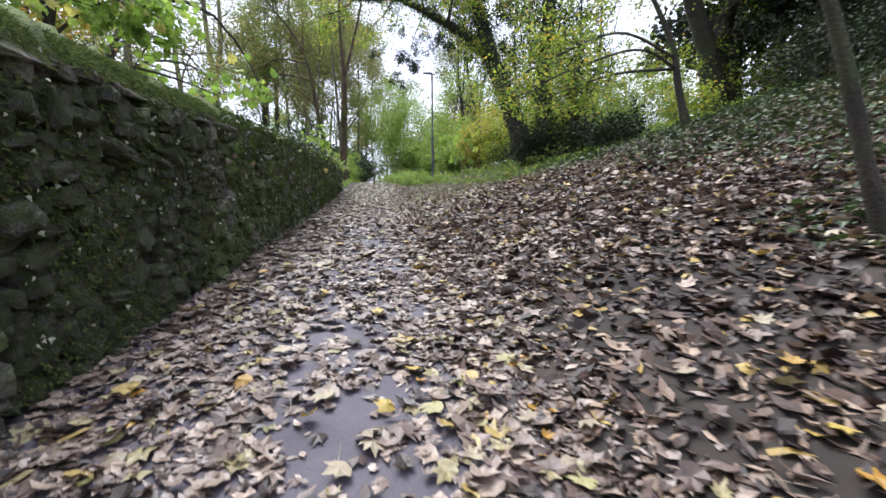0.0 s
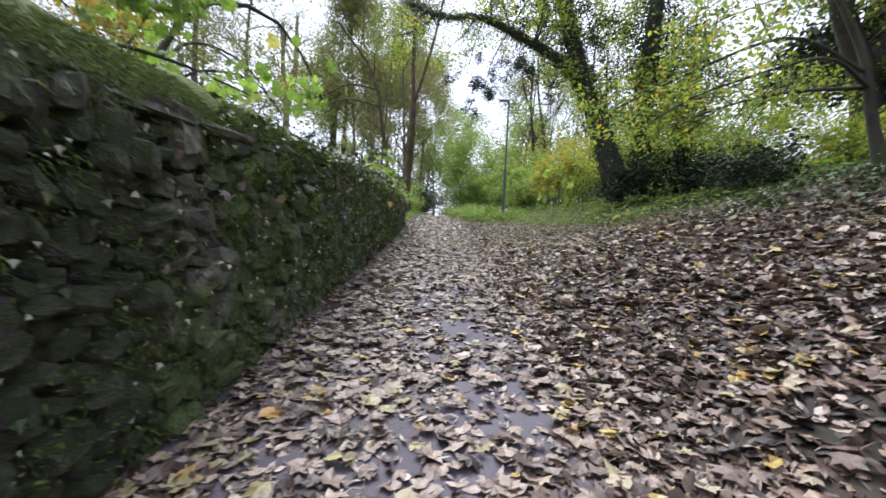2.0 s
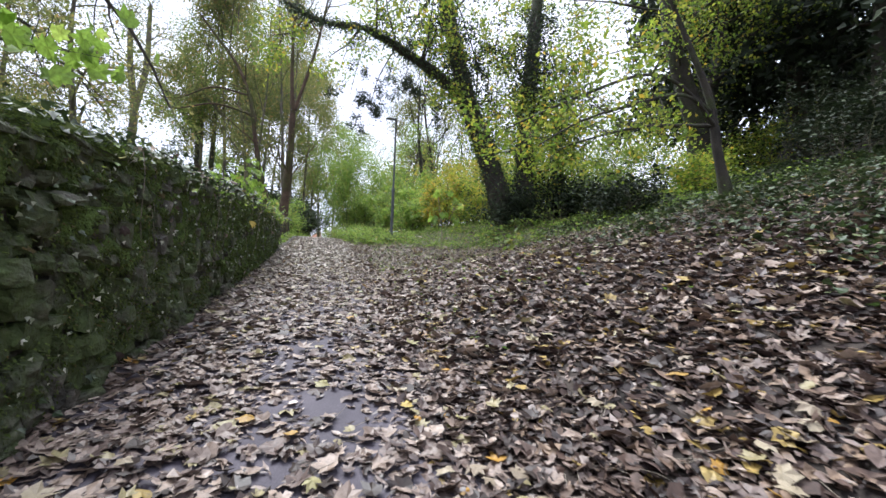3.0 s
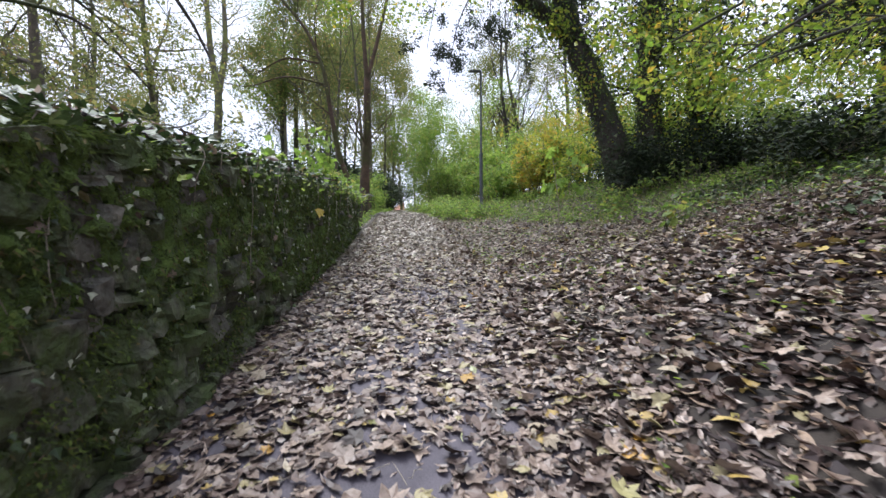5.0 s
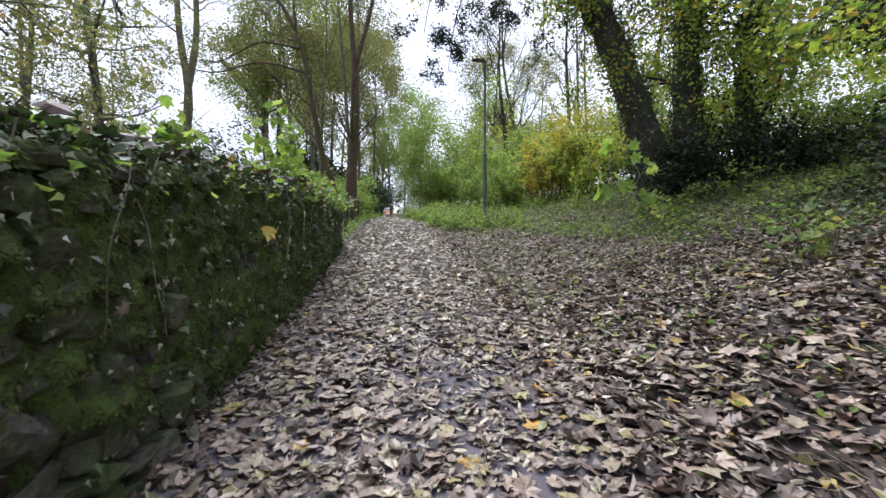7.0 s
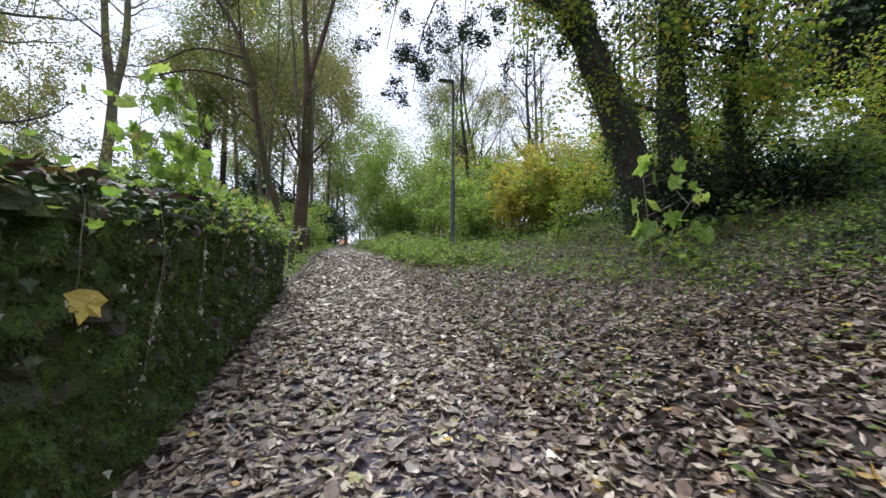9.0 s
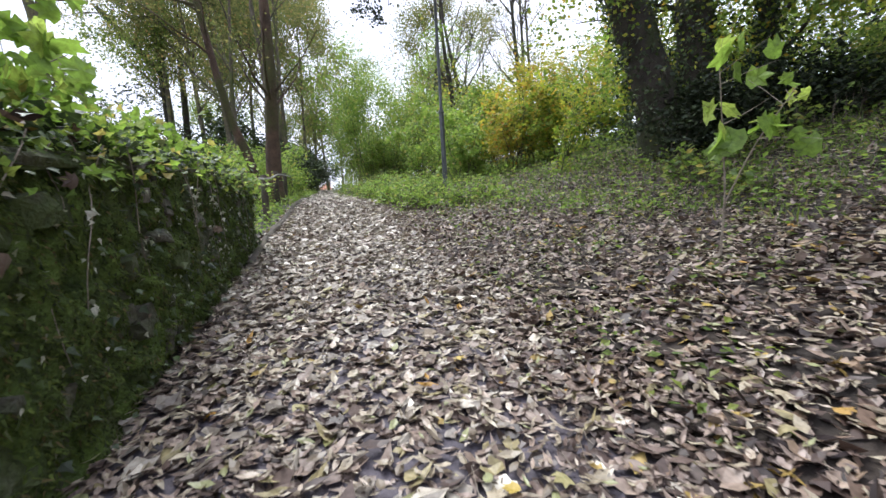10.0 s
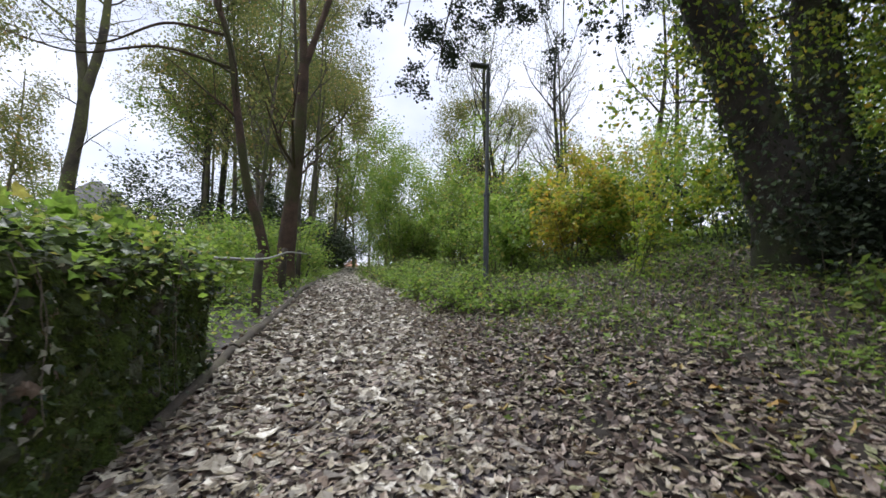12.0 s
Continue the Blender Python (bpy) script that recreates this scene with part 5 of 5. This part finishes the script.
# pale small leaves and trailing ivy stems
n = 900
y, h, p = wall_face(n, 1.5, 17.8, 0.15, 1.0)
p[:, 0] += RNG.uniform(0.04, 0.1, n)
iv, iff = ivy_leaf()
tagged(add("pale_leaves", quick_mesh("pale_leaves", *scatter(iv, iff, p, turns(RNG.normal(-1.3, 0.5, n), RNG.normal(0, 0.5, n), RNG.normal(1.57, 0.8, n)), RNG.uniform(0.015, 0.045, n))), PALE, kind="stuff"), "small pale leaves dotted over the wall", "leaves")
n = 60
y, h, p = wall_face(n, 4.5, 17.0, 0.08, 0.95)
p[:, 0] += RNG.uniform(0.03, 0.09, n)
lv, lf = lobed_leaf(0.3)
tagged(add("caught_leaves", quick_mesh("caught_leaves", *scatter(lv, lf, p, turns(RNG.normal(-0.9, 0.5, n), RNG.normal(0.5, 0.5, n), RNG.normal(1.57, 0.8, n)), RNG.uniform(0.04, 0.09, n))), LITTER, kind="stuff"), "fallen leaves caught on the face of the wall", "leaves")
for k in range(30):
    y0 = RNG.uniform(7.0, 17.2)
    ln, top = RNG.uniform(0.35, 1.1), float(wall_top(y0)) + 0.04
    s = np.linspace(0, 1, 12)
    trail = np.stack([wall_x(y0) + 0.06 + 0.05 * np.sin(s * 3 + k) + 0.02 * s, y0 + (RNG.uniform(-0.3, 0.35) * s + 0.04 * np.sin(s * 7 + k)), top - ln * s], -1)
    t = thing("trailing_ivy", tuple(trail[0]), "thin ivy stem trailing down the wall with small leaves", "ivy", "trailing ivy stems")
    add("stem", quick_mesh("stem", *tube(trail, np.linspace(0.004, 0.002, 12), 4), smooth=True), TWIG, t)
    m = int(ln * 16)
    q = trail[RNG.integers(1, 12, m)] + np.stack([RNG.uniform(0.0, 0.02, m), RNG.normal(0, 0.025, m), RNG.normal(0, 0.02, m)], -1)
    add("leaf_spray", quick_mesh("leaf_spray", *scatter(iv, iff, q, turns(RNG.normal(-1.4, 0.5, m), RNG.normal(0, 0.5, m), RNG.normal(1.57, 0.8, m)), RNG.uniform(0.02, 0.05, m))), PALE if k % 3 == 0 else IVY, t, kind="stuff")
# one yellow leaf on a hanging stem
s = np.linspace(0, 1, 10)
trail = np.stack([-1.62 + 0.03 * np.sin(s * 4), 11.93 + 0.05 * s + 0.02 * np.sin(s * 9), 2.72 - 0.5 * s], -1)
t = thing("hanging_leaf", tuple(trail[0]), "single yellow maple leaf hanging on a dry stem", "leaf")
add("stem", quick_mesh("stem", *tube(trail, np.linspace(0.004, 0.002, 10), 5), smooth=True), TWIG, t)
lv, lf = lobed_leaf(-0.5)
add("leaf_blade", quick_mesh("leaf_blade", *scatter(lv, lf, [(-1.6, 11.98, 2.19)], turns(np.array([1.25 + math.pi]), np.array([0.2]), np.array([0.5])), np.array([0.14]))), LITTER_YELLOW, t)

# ivy on the face, thicker towards the end of the wall
n = 9500
y, h, p = wall_face(n, 2.0, 17.9, 0.05, 1.05)
keep = RNG.uniform(0, 1, n) < np.clip(np.interp(y, [2, 6, 9, 11, 14, 18], [0.01, 0.06, 0.06, 0.1, 0.18, 0.28]) * (0.7 + 1.2 * wave(y * 1.1, h * 2.5, 6.0)), 0, 1)
p, y = p[keep], y[keep]
n = len(p)
p[:, 0] += RNG.uniform(0.03, 0.14, n)
iv, iff = ivy_leaf()
tagged(add("wall_ivy", quick_mesh("wall_ivy", *scatter(iv, iff, p, turns(RNG.normal(-2.2, 0.35, n), RNG.normal(0, 0.3, n), RNG.normal(1.57, 0.5, n)), RNG.uniform(0.025, 0.065, n))), IVY, kind="stuff"), "glossy dark ivy spreading over the wall face", "ivy")

# leafy plants along the top of the wall
n = 30000
y = RNG.uniform(6.0, 17.95, n)
keep = RNG.uniform(0, 1, n) < np.clip(np.interp(y, [6, 8, 11, 12.3, 13.5, 18], [0.01, 0.04, 0.06, 0.12, 0.4, 0.75]) * (0.75 + 0.8 * wave(y * 2.1, 0 * y, 3.0)), 0, 1)
y = y[keep]
n = len(y)
p = np.stack([wall_x(y) - 0.2 + RNG.normal(0, 0.18, n), y, wall_top(y) + np.abs(RNG.normal(0, 1, n)) * np.interp(y, [8, 11, 12.5, 14.2, 15.5, 17, 18], [0.05, 0.06, 0.12, 0.16, 0.14, 0.11, 0.08]) * (0.7 + 0.5 * wave(y * 5, 0 * y, 1.0)) + 0.02], -1)
over = p[:, 0] > wall_x(y) + 0.02
p[over, 2] -= RNG.uniform(0, 0.25, over.sum())
top_plants = thing("wall_top_plants", (-1.9, 13.0, float(wall_top(13.0))), "fresh green leafy plants growing on the wall top", "plants")
add("leaves", quick_mesh("leaves", *cloud(p[::4], lobed_leaf(0.2), 0.062, 0.03, 0.8)), LIME, top_plants)
add("green_leaves", quick_mesh("green_leaves", *cloud(np.concatenate([p[1::4], p[2::4], p[3::4]]), ivy_leaf(), 0.048, 0.03, 0.9)), GREEN, top_plants, "mid-green leaves among them")
n = 9000
y = RNG.uniform(5.0, 17.9, n)
p = np.stack([wall_x(y) - 0.22 + RNG.normal(0, 0.16, n), y, wall_top(y) + np.abs(RNG.normal(0, 0.06, n))], -1)
add("ivy_leaves", quick_mesh("ivy_leaves", *cloud(p, ivy_leaf(), 0.06, 0.02, 0.9)), IVY, top_plants, "darker ivy leaves among them")

# seedlings that stand behind the wall and lean over its top
def seedling(x, y, height, leaves, count, size):
    foot = (x, y, float(wall_top(y)) - 0.02)
    stems = [shoot(foot, (RNG.uniform(-0.3, 0.5), RNG.normal(0, 0.35), 1), height * RNG.uniform(0.7, 1.1), 0.009, 7, 0.14, 0.0) for _ in range(3)]
    return tree("young maple seedling with fresh green leaves on the wall", foot, stems, [(4, height * 0.45, 0.2, 0.7, 0.0)], TWIG, leaves, size, count, 0.05, lobed_leaf(0.25), "seedling", "seedlings on the wall", category="plant")


for x, y, h in ((-2.1, 13.4, 0.85), (-2.15, 14.0, 0.8), (-2.0, 14.6, 0.5), (-2.1, 15.3, 0.45), (-2.0, 16.2, 0.35), (-2.1, 11.6, 0.4), (-2.05, 16.9, 0.35)):
    seedling(x, y, h, LIME, int(85 * h) + 10, 0.115)
# brown leaves and twigs lying on the wall top
n = 900
y = RNG.uniform(7.5, 13.6, n)
p = np.stack([wall_x(y) - 0.2 + RNG.normal(0, 0.13, n), y, wall_top(y) + 0.05 + RNG.uniform(0, 0.04, n)], -1)
litter("leaf_litter", p, LITTER_DARK, "brown dead leaves lying on top of the wall", 0.0, 0.5, (0.06, 0.13), low_kinds)

# ---- bright single leaves on the ground ----
lit_kinds = []
for c in (0.4, 0.15, -0.35, 0.6):
    lv, lf = lobed_leaf(c)
    lit_kinds.append(quick_mesh("fallen_leaf", lv, lf))
    lit_kinds[-1].materials.append(LITTER_BRIGHT)
spots = [(x, y) for x, y in zip(RNG.uniform(-1.5, 4.2, 250), 0.9 + 15 * RNG.uniform(0, 1, 250) ** 1.2)]
spots += [(0.77, 2.5), (-0.07, 1.79), (1.89, 1.72), (0.76, 1.56), (-0.36, 2.24), (-1.17, 1.84), (0.37, 1.67), (-1.75, 4.75), (-1.55, 4.63), (1.25, 4.33), (0.85, 4.39), (0.43, 4.17), (0.33, 6.48), (0.76, 5.4), (-1.5, 5.51), (1.38, 4.93), (-0.7, 5.27), (0.66, 8.67), (0.6, 9.07), (-0.64, 9.75), (-1.19, 9.25), (1.26, 8.38), (0.78, 9.51), (-0.89, 10.57), (-1.21, 10.39), (0.31, 10.91), (1.35, 10.01), (1.66, 9.97), (0.82, 9.58), (-1.46, 12.68), (0.61, 14.27), (1.28, 12.48), (-0.75, 13.77), (0.07, 16.29), (0.46, 16.31), (2.27, 16.05)]
for k, (x, y) in enumerate(spots):
    ob = new("fallen_leaf", lit_kinds[k % 4])
    ob.parent = ground
    s = RNG.uniform(0.085, 0.145) * float(np.interp(y, [4, 13], [1.0, 0.75]))
    ob.matrix_basis = pose(x, y, float(land(x, y)) + 0.05, RNG.normal(0, 12) + 180 * (k % 2), RNG.normal(0, 12), RNG.uniform(0, 360)) @ Matrix.Diagonal((s, s, s, 1))

# ---- stones of the wall ----
def stone_mesh(k, cuts):
    """A rough-hewn stone with broken faces and uneven arrises."""
    bm = bmesh.new()
    bmesh.ops.create_cube(bm, size=1.0)
    bmesh.ops.subdivide_edges(bm, edges=bm.edges[:], cuts=cuts, use_grid_fill=True)
    rnd = random.Random(k)
    planes = [Vector((rnd.uniform(-1, 1), rnd.uniform(-1, 1), rnd.uniform(-1, 1))).normalized() for _ in range(9)]
    for q in bm.verts:
        for pl in planes:
            over = q.co.dot(pl) - 0.5
            if over > 0:
                q.co -= pl * over * 0.9
        q.co += noise.noise_vector(q.co * 2.6 + Vector((k * 7.1, k * 3.3, 0))) * 0.13
    me = bpy.data.meshes.new("stone")
    bm.to_mesh(me)
    bm.free()
    return me


stones = [stone_mesh(k, 2) for k in range(12)]
small_stones = [stone_mesh(k, 1) for k in range(12)]
near_stones, far_stones = [], []
level = 0.0
rows_up = []
while level < 2.1:
    hgt = RNG.uniform(0.045, 0.1)
    rows_up.append((level, hgt))
    level += hgt + 0.012
for low, hgt in rows_up:
    y = -6.0 + RNG.uniform(0, 0.3)
    while y < 17.75:
        ln = RNG.uniform(0.06, 0.22) * (0.75 + hgt * 3)
        yc = y + ln / 2
        b, t = float(path_level(yc)), float(wall_top(yc))
        hgt_k = hgt * RNG.uniform(0.8, 1.9)
        zc = b - 0.05 + low + hgt / 2 + RNG.normal(0, 0.03)
        y += ln + 0.015
        if zc + hgt / 2 > t - 0.03:
            continue
        s = (RNG.uniform(0.14, 0.22), ln * 1.2, hgt_k * 1.15)
        m = (Matrix.Translation((float(wall_x(yc)) - 0.06 - (0.05 if yc > 9 and RNG.uniform() < 0.6 else 0.0) + RNG.normal(0, 0.028), yc, zc)) @ Euler((0.06 + RNG.normal(0, 0.2), RNG.normal(0, 0.14), RNG.normal(0, 0.16))).to_matrix().to_4x4() @ Matrix.Diagonal((*s, 1)))
        (near_stones if 2.2 < yc < 4.6 else far_stones).append((int(RNG.integers(12)), m))
for k, m in near_stones[300:]:
    far_stones.append((k, m))
near_stones = near_stones[:300]
# flat capping stones
y = -6.0
while y < 17.75:
    ln = RNG.uniform(0.3, 0.65)
    yc = y + ln / 2
    m = Matrix.Translation((float(wall_x(yc)) - 0.12, yc, float(wall_top(yc)) - 0.05)) @ Euler((0.08 + RNG.normal(0, 0.04), RNG.normal(0, 0.04), RNG.normal(0, 0.05))).to_matrix().to_4x4() @ Matrix.Diagonal((0.36, ln, 0.075, 1))
    far_stones.append((int(RNG.integers(12)), m))
    y += ln + 0.01
for me in stones:
    me.materials.append(STONE)
for k, m in near_stones:
    ob = new("stone", stones[k])
    ob.parent = wall_west
    ob.matrix_basis = m
pieces = []
base_v = []
for me in small_stones:
    a = np.empty(len(me.vertices) * 3)
    me.vertices.foreach_get("co", a)
    base_v.append(a.reshape(-1, 3))
quads = [np.array([list(q.vertices) for q in me.polygons]) for me in small_stones]
for k, m in far_stones:
    a = np.array(m)
    pieces.append((base_v[k] @ a[:3, :3].T + a[:3, 3], quads[k]))
add("stonework", quick_mesh("stonework", *merge(pieces)), STONE_JOINED, wall_west, kind="stuff")
